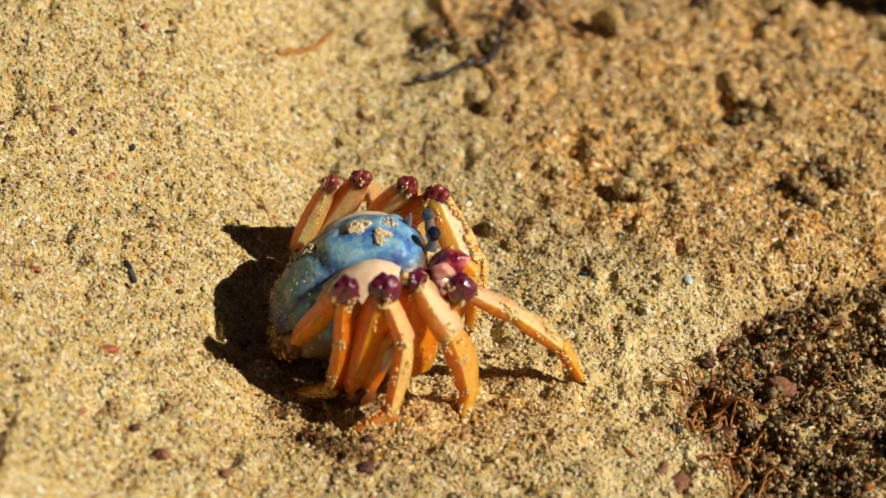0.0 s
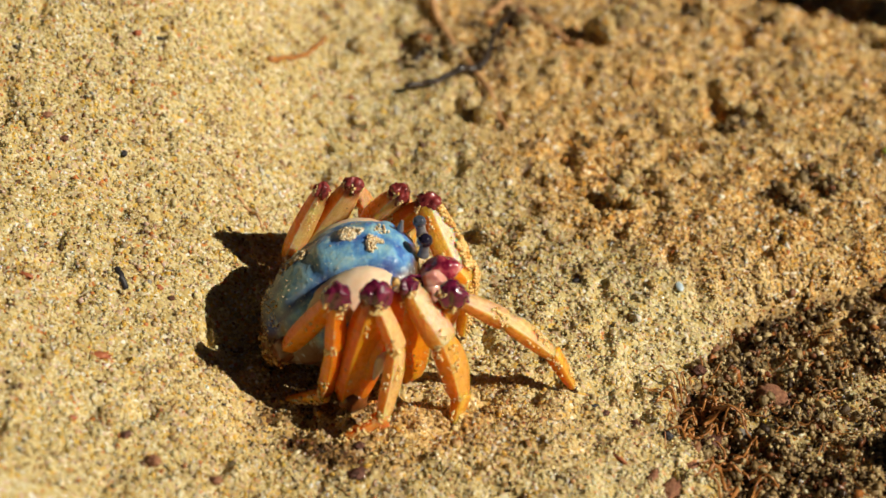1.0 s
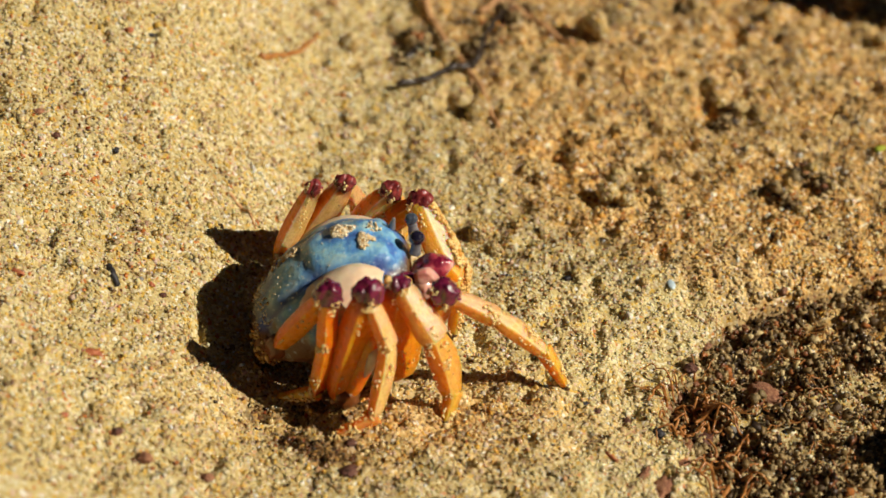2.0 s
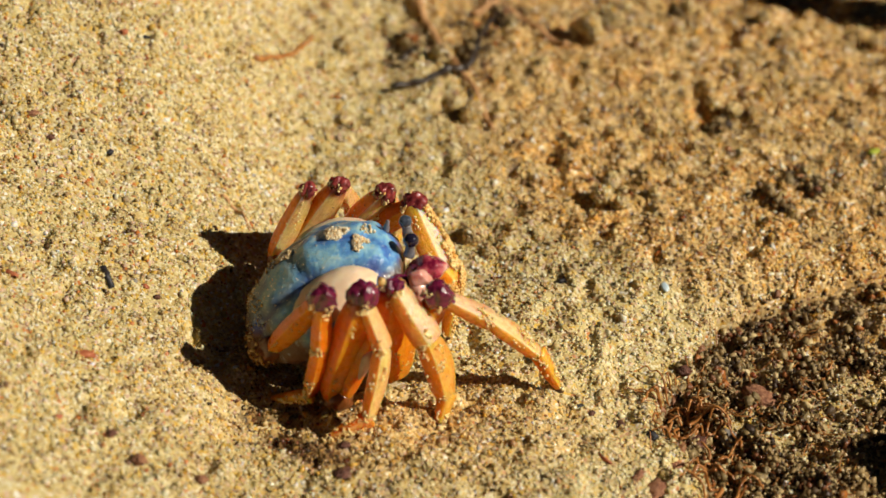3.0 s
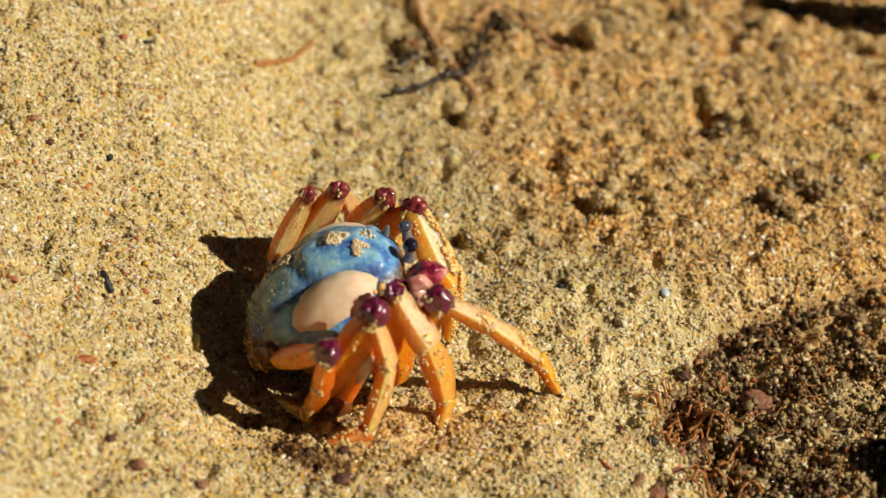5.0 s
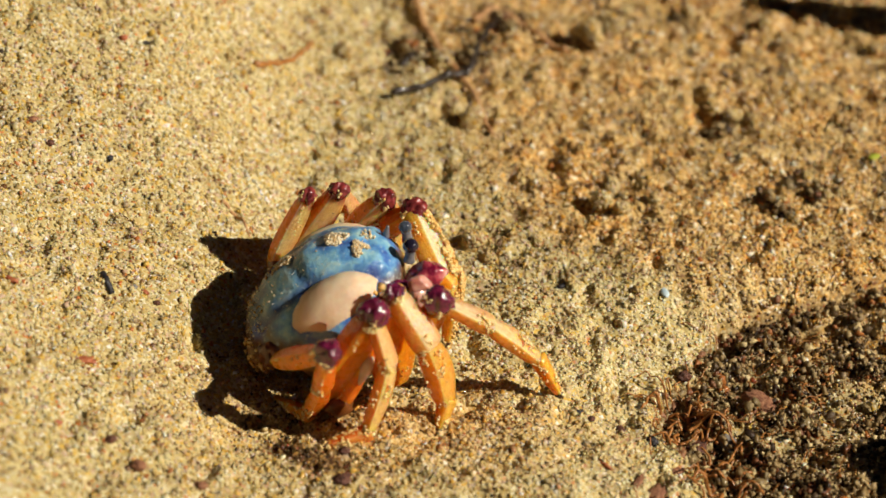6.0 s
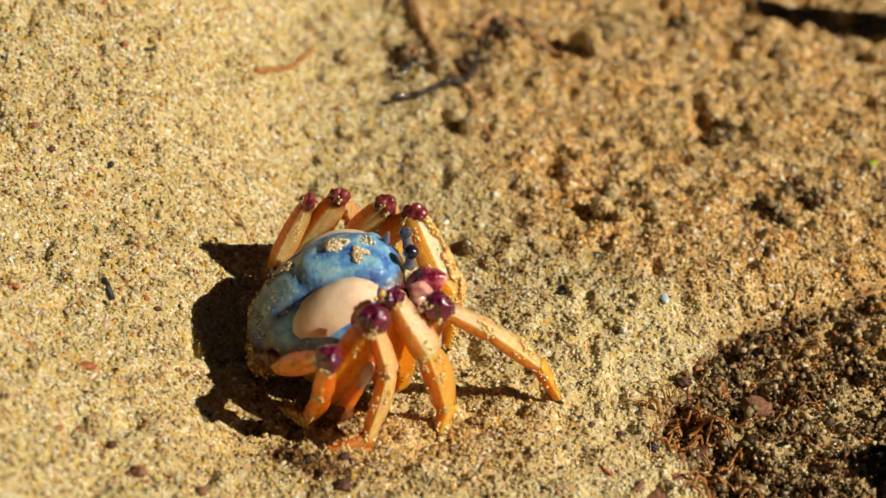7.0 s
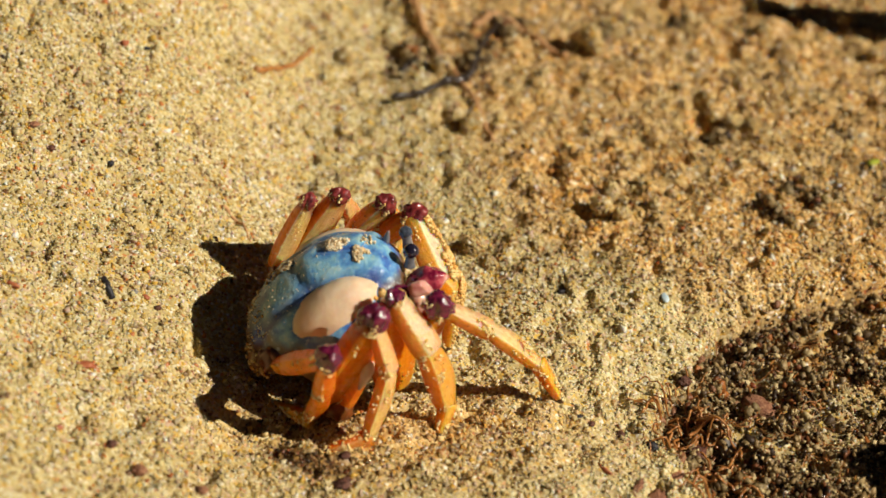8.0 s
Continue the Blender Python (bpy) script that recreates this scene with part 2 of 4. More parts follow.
M_STALK = mottled("grey eye stalk", (0.09, 0.10, 0.13), (0.26, 0.24, 0.24), 0.7, rough=0.3, coat=0.4, bump_mm=0.03)
M_CRUST = pale_sand_material("stuck pale sand", 0.90, 0.56, 1.10)
M_PATCH = pale_sand_material("dull stuck sand", 0.97, 0.88, 1.08)
M_GOLD = pale_sand_material("stuck golden sand", 0.80, 0.40, 0.98)
M_TWIG = mottled("brown bark", (0.40, 0.19, 0.07), (0.62, 0.36, 0.16), 1.2, rough=0.7, bump_mm=0.15)
M_TWIG_DARK = mottled("wet black bark", (0.012, 0.008, 0.006), (0.050, 0.030, 0.020), 1.0, rough=0.35, coat=0.7, spec=0.4, bump_mm=0.15)
M_ROOT = mottled("brown rootlet", (0.24, 0.08, 0.016), (0.50, 0.22, 0.055), 1.0, rough=0.35, bump_mm=0.05)
M_AMBER = mottled("amber fibre", (0.42, 0.16, 0.02), (0.60, 0.30, 0.05), 0.8, rough=0.4, bump_mm=0.05)
M_HUSK = mottled("sandy red-brown husk", (0.17, 0.05, 0.025), (0.48, 0.23, 0.11), 0.35, rough=0.6, bump_mm=0.35)
M_POD = mottled("red-brown pod", (0.05, 0.018, 0.011), (0.18, 0.065, 0.035), 0.5, rough=0.6, bump_mm=0.25)
M_BLACK = mottled("charred wood", (0.008, 0.007, 0.010), (0.035, 0.03, 0.035), 0.8, rough=0.55, bump_mm=0.12)
M_HORN = mottled("dark brown horn", (0.030, 0.010, 0.004), (0.09, 0.030, 0.010), 0.5, rough=0.3, bump_mm=0.03)
M_CHIP = mottled("pale blue shell", (0.42, 0.58, 0.68), (0.66, 0.76, 0.80), 0.8, rough=0.3, bump_mm=0.03)
M_RED = mottled("red flake", (0.34, 0.08, 0.035), (0.50, 0.17, 0.07), 0.6, rough=0.5, bump_mm=0.05)
M_GREEN = mottled("green leaf bit", (0.26, 0.34, 0.02), (0.50, 0.52, 0.05), 0.8, rough=0.5, bump_mm=0.05)
M_STONE = mottled("grey stone", (0.16, 0.14, 0.12), (0.34, 0.31, 0.27), 4.0, rough=0.8, bump_mm=0.4)
M_STEM = mottled("dry stem", (0.24, 0.17, 0.08), (0.42, 0.32, 0.16), 3.0, rough=0.8, bump_mm=0.2)


# ---- shapes ----
def hash01(ix, iy, seed):
    h = (ix.astype(np.int64) * 374761393 + iy.astype(np.int64) * 668265263 + seed * 974634777) & 0x7FFFFFFF
    h = ((h ^ (h >> 13)) * 1274126177) & 0x7FFFFFFF
    return ((h ^ (h >> 16)) & 0xFFFF) / 65535.0


def vnoise(x, y, size, seed):
    """Smooth value noise from 0 to 1."""
    u, v = x / size, y / size
    iu, iv = np.floor(u), np.floor(v)
    fu, fv = u - iu, v - iv
    fu, fv = fu * fu * (3 - 2 * fu), fv * fv * (3 - 2 * fv)
    a, b = hash01(iu, iv, seed), hash01(iu + 1, iv, seed)
    c, d = hash01(iu, iv + 1, seed), hash01(iu + 1, iv + 1, seed)
    return (a * (1 - fu) + b * fu) * (1 - fv) + (c * (1 - fu) + d * fu) * fv


def smooth(a, b, x):
    t = np.clip((x - a) / (b - a), 0, 1)
    return t * t * (3 - 2 * t)


# lumps and hollows of the sand: x, y, radius, height (mm)
LUMPS = [(4.2, 2.2, 1.3, -0.4), (4.2, 26.0, 1.4, -0.4), (19.0, 9.6, 1.6, -0.5), (21.5, 46.0, 2.8, 1.2), (18.6, 46.0, 1.8, -1.0), (-9.5, 41.5, 1.7, 0.8), (37.1, 27.7, 2.2, -0.8), (39.5, 29.5, 1.6, 0.8),
         (14.4, 36.5, 1.7, 1.0), (-14.5, 11.5, 2.2, -1.0), (27.5, 8.5, 1.4, 1.0), (9.5, 1.5, 1.0, 0.6), (-28.5, -31.5, 1.6, -1.2), (15.3, -31.2, 1.3, -0.9), (-19.5, -31.0, 1.3, -1.0), (-17.6, -24.2, 2.6, -0.9)]


# the hollow's ragged rim: y against x (mm)
RIM_Y = (-60.0, -38.0, -34.5, -31.8, -28.8, -25.0, -20.6, -16.5, -13.0, -9.0, -6.3, -4.3, -1.7, 4.0)
RIM_X = (23.0, 27.6, 28.6, 28.2, 25.4, 24.4, 23.8, 26.4, 28.8, 32.4, 35.8, 40.3, 48.4, 73.4)


def rim_x(y):
    return np.interp(y, RIM_Y, RIM_X)


def basin(x, y):
    """How far a place lies inside the hollow with the dark grit (0 to 1)."""
    w = x + 2.6 * (vnoise(x, y, 5, 41) - 0.5) + 2.2 * (vnoise(x, y, 2.0, 42) - 0.5)
    return smooth(-0.3, 1.5, w - rim_x(y)) * smooth(4.0, -3.0, y)


def dampness(x, y):
    bx = np.where(y > 9, 7.5 - (y - 9) * 0.22, 7.5 + (9 - y) * 1.45)
    d = x - bx + 7.0 * (vnoise(x, y, 9, 51) - 0.5)
    dug = np.exp(-((x + 1) ** 2 / 300 + (y + 27) ** 2 / 70)) * (0.35 + 0.9 * vnoise(x, y, 3.2, 52))
    return np.clip(np.maximum(smooth(-3.0, 8.0, d) * (0.62 + 0.38 * smooth(0.3, 0.7, vnoise(x, y, 4.2, 53))), dug), 0, 1)


def paleness(x, y):
    """A tongue of dry, paler sand between the crab's pit and the hollow."""
    p = smooth(9.0, 17.0, x) * smooth(3.0, -2.0, x - rim_x(y)) * smooth(-1.0, -8.0, y)
    return p * (0.5 + 0.5 * smooth(0.25, 0.6, vnoise(x, y, 4.0, 71)))


def dark_spots(x, y):
    s = 1.5 * np.exp(-((x - 42.7) ** 2 + (y - 12.5) ** 2) / 11.0) + 1.1 * np.exp(-((x - 36.5) ** 2 + (y - 26.5) ** 2) / 10.0) + 0.6 * np.exp(-((x - 21) ** 2 + (y - 45) ** 2) / 9.0)
    # spots with negative y: damp crumbs plus the near leg's shadow, painted dark
    for sx, sy, a, q in ((6.1, 39.4, 0.9, 7.0), (-1.4, 40.9, 0.7, 5.0), (12.1, 47.8, 0.8, 9.0), (9.3, 45.1, 0.6, 5.0), (-15.6, -27.2, 1.3, 3.0), (-13.2, -30.2, 1.6, 3.6), (-10.8, -32.0, 1.6, 3.6), (-8.7, -33.3, 1.4, 2.6), (-17.4, -25.6, 0.9, 2.0), (-12.8, -25.7, 0.8, 2.0),
                        (-13.9, 42.3, 0.9, 2.2), (-12.2, 46.5, 0.8, 2.0), (-15.0, 38.3, 0.6, 1.6), (-1.8, 42.3, 0.9, 4.0), (-2.8, 37.3, 0.7, 3.0), (9.7, 50.7, 0.9, 5.0), (13.0, 49.0, 0.8, 5.0), (7.1, 44.6, 0.9, 3.5), (10.9, 41.4, 0.6, 4.0), (3.9, 45.9, 0.6, 2.5),
                        (22.1, 50.4, 0.7, 2.0), (32.9, 49.7, 0.8, 2.0), (26.7, 49.1, 0.7, 2.5), (14.2, 34.5, 0.5, 1.5), (38.7, 35.9, 0.7, 1.5), (38.6, 28.5, 0.8, 2.5), (35.7, 29.6, 0.7, 2.0), (42.0, 9.3, 0.9, 3.5), (5.1, 28.2, 0.5, 2.0)):
        s = s + a * np.exp(-((x - sx) ** 2 + (y - sy) ** 2) / q)
    return s * smooth(0.30, 0.55, vnoise(x, y, 1.8, 63))


def darkness(x, y):
    """Dark organic grit: thick under the hollow's rim, mixed with sand further in, scattered in patches of the damp
    sand. By the crab's near legs, damp crumbs and painted leg shadow.
    """
    b = basin(x, y)
    inside = x - rim_x(y) + 4.0 * (vnoise(x, y, 5.0, 65) - 0.5)
    inner = b * smooth(10.0, 5.0, inside) * (0.66 + 0.30 * smooth(0.3, 0.6, vnoise(x, y, 2.2, 61)))
    far = b * (0.34 + 0.14 * smooth(-19.0, -30.0, y) + 0.36 * smooth(0.42, 0.66, vnoise(x, y, 2.5, 62)))
    spots = dark_spots(x, y)
    flecks = (0.5 + 0.3 * dampness(x, y)) * smooth(0.72, 0.92, vnoise(x, y, 1.7, 64)) * 0.6
    return np.clip(np.maximum(np.maximum(inner, far), np.maximum(spots, flecks)), 0, 1)


def height(x, y):
    """Height of the sand, mm."""
    x, y = np.asarray(x, float), np.asarray(y, float)
    near = smooth(400, 90, np.hypot(x, y))
    z = 0.9 * (vnoise(x, y, 17, 1) - 0.5) + 0.5 * (vnoise(x, y, 6, 2) - 0.5) + 0.50 * (vnoise(x, y, 2.1, 3) - 0.5) + 0.30 * (vnoise(x, y, 0.95, 9) - 0.5)
    z = z + 0.5 * smooth(0.60, 0.9, vnoise(x, y, 1.9, 14)) - 1.05 * smooth(0.68, 0.97, vnoise(x, y, 2.6, 10)) - 0.35 * smooth(0.70, 0.95, vnoise(x, y, 1.25, 11))
    rough = dampness(x, y)
    z = z + rough * (0.7 * (vnoise(x, y, 5.5, 4) - 0.5) + 0.5 * (vnoise(x, y, 2.2, 5) - 0.5) + 0.7 * smooth(0.6, 0.9, vnoise(x, y, 2.9, 12)) - 0.35 * smooth(0.72, 0.95, vnoise(x, y, 2.4, 13)))
    z = z - 1.5 * np.exp(-((x + 12) ** 2 / 110 + (y + 19) ** 2 / 80))
    z = z - 1.9 * np.exp(-((x + 16.5) ** 2 / 26 + (y + 28.5) ** 2 / 10))
    w = (x + 19.5 - 0.16 * y) / 2
    z = z + 18 * np.tanh(0.44 * (np.sqrt(w * w + 9) - w) / 17)
    z = z + 0.24 * np.clip(y + 3, 0, 75) * smooth(-4.0, -36.0, x)
    # the bank beside the crab, the pit under it, and the hollow that deepens at its rim
    z = z + 3.0 * smooth(-13.0, -28.0, x)
    z = z - 1.3 * np.exp(-((x - 2.0) ** 2 / 70 + (y + 19.5) ** 2 / 26))
    inside = x - rim_x(y)
    b = basin(x, y)
    z = z - b * (2.9 - 1.3 * smooth(4.0, 14.0, inside))
    z = z + b * (1.9 * (vnoise(x, y, 3.4, 6) - 0.5) + 1.3 * (vnoise(x, y, 1.5, 7) - 0.5))
    z = z - 2.4 * smooth(-16.0, 3.0, inside) * smooth(3.0, -10.0, y)
    for lx, ly, r, h in LUMPS:
        z = z + h * np.exp(-(((x - lx) ** 2 + (y - ly) ** 2) / (r * r)) ** 1.4)
    far = 30 * (vnoise(x, y, 900, 8) - 0.5) * smooth(300, 2500, np.hypot(x, y))
    return z * near + far


def h1(x, y):
    return float(height(np.array([x]), np.array([y]))[0])


def mesh_from(name, verts, faces, material, smooth_shade=True):
    me = bpy.data.meshes.new(name)
    me.from_pydata([tuple(v) for v in verts], [], faces)
    me.materials.append(material)
    if smooth_shade:
        me.polygons.foreach_set("use_smooth", [True] * len(me.polygons))
    me.update()
    return me


def fast_mesh(name, verts, tris, material):
    """A triangle mesh straight from arrays."""
    me = bpy.data.meshes.new(name)
    me.vertices.add(len(verts))
    me.vertices.foreach_set("co", verts.astype(np.float32).ravel())
    me.loops.add(tris.size)
    me.loops.foreach_set("vertex_index", tris.astype(np.int32).ravel())
    me.polygons.add(len(tris))
    me.polygons.foreach_set("loop_start", np.arange(0, tris.size, 3, dtype=np.int32))
    me.update(calc_edges=True)
    me.materials.append(material)
    return me


def point_attr(me, name, values):
    a = me.attributes.new(name, "FLOAT", "POINT")
    a.data.foreach_set("value", np.asarray(values, np.float32))


BIT_V = np.array([(x, y, z) for x in (-1, 1) for y in (-1, 1) for z in (-1, 1)]) / 3 ** 0.5
BIT_F = np.array([(0, 1, 3), (0, 3, 2), (4, 6, 7), (4, 7, 5), (0, 4, 5), (0, 5, 1), (2, 3, 7), (2, 7, 6), (0, 2, 6), (0, 6, 4), (1, 5, 7), (1, 7, 3)])


def grain_mesh(name, centres, radii, rng, material, damp=None, dark=None, flat=0.0, pale=None):
    """Many angular grains (mm) in one mesh."""
    n = len(centres)
    v = BIT_V[None] * (1 + rng.uniform(-0.28, 0.28, (n, 8, 1))) + rng.normal(0, 0.10, (n, 8, 3))
    v = v * rng.uniform(0.70 - flat * 0.42, 1.25 + flat * 0.55, (n, 1, 3))
    q = rng.normal(size=(n, 4))
    q /= np.linalg.norm(q, axis=1, keepdims=True)
    w, a, b, c = q.T
    rot = np.stack([1 - 2 * (b * b + c * c), 2 * (a * b - w * c), 2 * (a * c + w * b), 2 * (a * b + w * c), 1 - 2 * (a * a + c * c), 2 * (b * c - w * a),
                    2 * (a * c - w * b), 2 * (b * c + w * a), 1 - 2 * (a * a + b * b)], 1).reshape(n, 3, 3)
    v = np.einsum("nij,nkj->nki", rot, v) * np.asarray(radii)[:, None, None] + np.asarray(centres)[:, None, :]
    tris = (BIT_F[None] + 8 * np.arange(n)[:, None, None]).reshape(-1, 3)
    me = fast_mesh(name, v.reshape(-1, 3) * MM, tris, material)
    point_attr(me, "damp", np.repeat(np.zeros(n) if damp is None else damp, 8))
    point_attr(me, "dark", np.repeat(np.zeros(n) if dark is None else dark, 8))
    if pale is not None:
        point_attr(me, "pale", np.repeat(pale, 8))
    return me


def part(name, me, parent, label="", m=None):
    ob = new(name, me)
    ob.parent = parent
    if m is not None:
        ob.matrix_basis = m
    if label:
        tagged(ob, label)
    return ob


def catmull(points, per):
    p = np.array(points, float)
    p = np.vstack([2 * p[0] - p[1], p, 2 * p[-1] - p[-2]])
    out = []
    for i in range(1, len(p) - 2):
        for k in range(per):
            t = k / per
            a, b, c, d = p[i - 1:i + 3]
            out.append(0.5 * (2 * b + (c - a) * t + (2 * a - 5 * b + 4 * c - d) * t * t + (3 * b - a - 3 * c + d) * t ** 3))
    out.append(p[-2])
    return np.array(out)


def tube(name, rows, material, sides=14, per=5, side=(0, 1, 0), wobble=0.0, seed=0, power=2.0, groove=0.0, skew=0.0):
    """A closed limb (mm). rows: x, y, z, half width, half thickness; side: the way the thickness points."""
    r = catmull(rows, per)
    rng = np.random.default_rng(seed)
    pos, hw, ht = r[:, :3], np.maximum(r[:, 3], 0.02), np.maximum(r[:, 4], 0.02)
    tang = np.gradient(pos, axis=0)
    tang /= np.linalg.norm(tang, axis=1, keepdims=True) + 1e-12
    nrm = np.array(side, float)[None] - (tang @ np.array(side, float))[:, None] * tang
    nrm /= np.linalg.norm(nrm, axis=1, keepdims=True) + 1e-12
    wid = np.cross(tang, nrm)
    ang = np.linspace(0, 2 * math.pi, sides, endpoint=False)
    ca, sa = np.cos(ang), np.sin(ang)
    ca, sa = np.sign(ca) * np.abs(ca) ** (2 / power), np.sign(sa) * np.abs(sa) ** (2 / power)
    sa = sa * (1 - groove * np.exp(-((ca - 0.12) / 0.13) ** 2))
    verts = pos[:, None] + wid[:, None] * (hw[:, None] * (ca + skew * np.maximum(sa, 0)))[..., None] + nrm[:, None] * (ht[:, None] * sa)[..., None]
    if wobble:
        verts = verts + rng.normal(0, wobble, verts.shape)
    n = len(pos)
    verts = np.vstack([verts.reshape(-1, 3), pos[:1] - tang[:1] * ht[0] * 0.4, pos[-1:] + tang[-1:] * ht[-1] * 0.4])
    faces = []
    for i in range(n - 1):
        for j in range(sides):
            k = (j + 1) % sides
            faces.append((i * sides + j, i * sides + k, (i + 1) * sides + k, (i + 1) * sides + j))
    for j in range(sides):
        k = (j + 1) % sides
        faces.append((n * sides, k, j))
        faces.append((n * sides + 1, (n - 1) * sides + j, (n - 1) * sides + k))
    me = mesh_from(name, verts * MM, faces, material)
    along = np.concatenate([np.repeat(np.linspace(0, 1, n), sides), [0, 1]])
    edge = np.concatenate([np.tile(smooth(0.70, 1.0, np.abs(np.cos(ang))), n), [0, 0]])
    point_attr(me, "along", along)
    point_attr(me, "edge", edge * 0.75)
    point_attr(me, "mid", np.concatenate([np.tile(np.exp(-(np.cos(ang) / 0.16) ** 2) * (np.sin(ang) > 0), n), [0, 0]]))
    # splits the limb into the faces that take the lit and shaded tints
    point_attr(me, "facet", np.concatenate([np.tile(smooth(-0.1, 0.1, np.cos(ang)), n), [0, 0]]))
    return me


def blob(name, centre, radii, material, turn=None, rough=0.0, size=1.0, seed=0, segs=24, rings=16, shape=None):
    """A lumpy rounded body (mm)."""
    verts, faces = [], []
    off = Vector((seed * 7.3, seed * 3.1, seed * 5.7))
    for i in range(rings + 1):
        th = math.pi * i / rings
        for j in range(segs):
            ph = 2 * math.pi * j / segs
            d = Vector((math.cos(th), math.sin(th) * math.cos(ph), math.sin(th) * math.sin(ph)))
            k = 1.0
            if rough:
                k += rough * noise.fractal(d * (1.6 / size) + off, 0.8, 2.0, 3)
            p = Vector((d.x * radii[0], d.y * radii[1], d.z * radii[2])) * k
            if shape:
                p = shape(d, p)
            if turn is not None:
                p = turn @ p
            verts.append((p + Vector(centre)) * MM)
    for i in range(rings):
        for j in range(segs):
            k = (j + 1) % segs
            faces.append((i * segs + j, i * segs + k, (i + 1) * segs + k, (i + 1) * segs + j))
    me = mesh_from(name, verts, faces, material)
    bm = bmesh.new()
    bm.from_mesh(me)
    bmesh.ops.remove_doubles(bm, verts=bm.verts, dist=0.004 * MM)
    bmesh.ops.recalc_face_normals(bm, faces=bm.faces)
    bm.to_mesh(me)
    bm.free()
    return me


# ---- the sand ----
def build_ground():
    core = np.arange(-66, 66.01, 0.55)
    out = 66 * 1.32 ** np.arange(1, 25)
    xs = np.concatenate([-out[::-1], core, out])
    ys = np.concatenate([-out[::-1], core + 6, out + 6])
    gx, gy = np.meshgrid(xs, ys)
    gz = height(gx, gy) + 0.13 * (np.hypot(gx, gy) < 75)
    verts = np.stack([gx, gy, gz], -1).reshape(-1, 3) * MM
    nx, ny = len(xs), len(ys)
    i = (np.arange(ny - 1)[:, None] * nx + np.arange(nx - 1)[None]).ravel()
    tris = np.concatenate([np.stack([i, i + 1, i + nx + 1], 1), np.stack([i, i + nx + 1, i + nx], 1)])
    me = fast_mesh("ground", verts, tris, M_SHEET)
    point_attr(me, "damp", dampness(gx, gy).ravel() * smooth(200, 80, np.hypot(gx, gy)).ravel())
    point_attr(me, "dark", darkness(gx, gy).ravel() * smooth(200, 80, np.hypot(gx, gy)).ravel())
    me.polygons.foreach_set("use_smooth", np.ones(len(tris), bool))
    ground = new("ground", me)
    tagged(ground, "pale yellow beach sand, damp and lumpy towards one side", "sand", kind="structure")
    return ground


def in_view(x, y, margin=4.0):
    """The trapezoid of sand that the shot covers."""
    half = 46.5 + (y + 39) * 0.158 + margin
    return (np.abs(x) < half) & (y > -41 - margin) & (y < 58 + margin)


def build_grains():
    rng = np.random.default_rng(11)
    step = 0.312
    gx, gy = np.meshgrid(np.arange(-68, 68, step), np.arange(-46, 63, step))
    x = (gx + rng.uniform(-0.5, 0.5, gx.shape) * step).ravel()
    y = (gy + rng.uniform(-0.5, 0.5, gy.shape) * step).ravel()
    keep = in_view(x, y)
    x, y = x[keep], y[keep]
    r = np.clip(rng.lognormal(math.log(0.208), 0.28, len(x)), 0.11, 0.5)
    r = np.where(rng.random(len(x)) < 0.012, rng.uniform(0.3, 0.5, len(x)), r)
    # a second, sparser course of grains lying on top
    k = rng.random(len(x)) < 0.30
    x2, y2 = x[k] + rng.normal(0, 0.2, k.sum()), y[k] + rng.normal(0, 0.2, k.sum())
    r2 = np.clip(rng.lognormal(math.log(0.178), 0.36, k.sum()), 0.09, 0.5)
    damp, dark = dampness(x, y), darkness(x, y)
    r = r * (1 + 0.16 * damp)
    z = height(x, y) + rng.normal(0, 0.045, len(x))
    z2 = height(x2, y2) + rng.uniform(0.10, 0.28, len(x2))
    c = np.stack([np.concatenate([x, x2]), np.concatenate([y, y2]), np.concatenate([z, z2])], 1)
    me = grain_mesh("sand_grains", c, np.concatenate([r, r2]), rng, M_GRAIN, np.concatenate([damp, dampness(x2, y2)]),
                    np.concatenate([(rng.random(len(x)) < dark) * 1.0, (rng.random(len(x2)) < darkness(x2, y2)) * 1.0]), pale=paleness(c[:, 0], c[:, 1]))
    ob = new("sand_grains", me)
    tagged(ob, "loose quartz sand grains, yellow, white, amber and dark", "sand grains", kind="stuff")
    return ob


def build_grit():
    rng = np.random.default_rng(5)
    n = 270000
    x, y = rng.uniform(-4, 56, n), rng.uniform(-43, 58, n)
    keep = (rng.random(n) < np.clip(darkness(x, y), 0, 1) ** 4.0 * 0.75) & (np.maximum(basin(x, y), dark_spots(x, y)) > 0.25)
    x, y = x[keep], y[keep]
    r = np.clip(rng.lognormal(math.log(0.215), 0.50, len(x)), 0.09, 0.60)
    z = height(x, y) + r * 0.3 + rng.uniform(-0.1, 1.1, len(x)) * (r < 0.6)
    me = grain_mesh("dark_grit", np.stack([x, y, z], 1), r, rng, M_GRIT, None, np.ones(len(x)), flat=1.0)
    ob = new("dark_grit", me)
    tagged(ob, "coarse dark brown organic grit in the hollow", "grit", kind="stuff")
    return ob


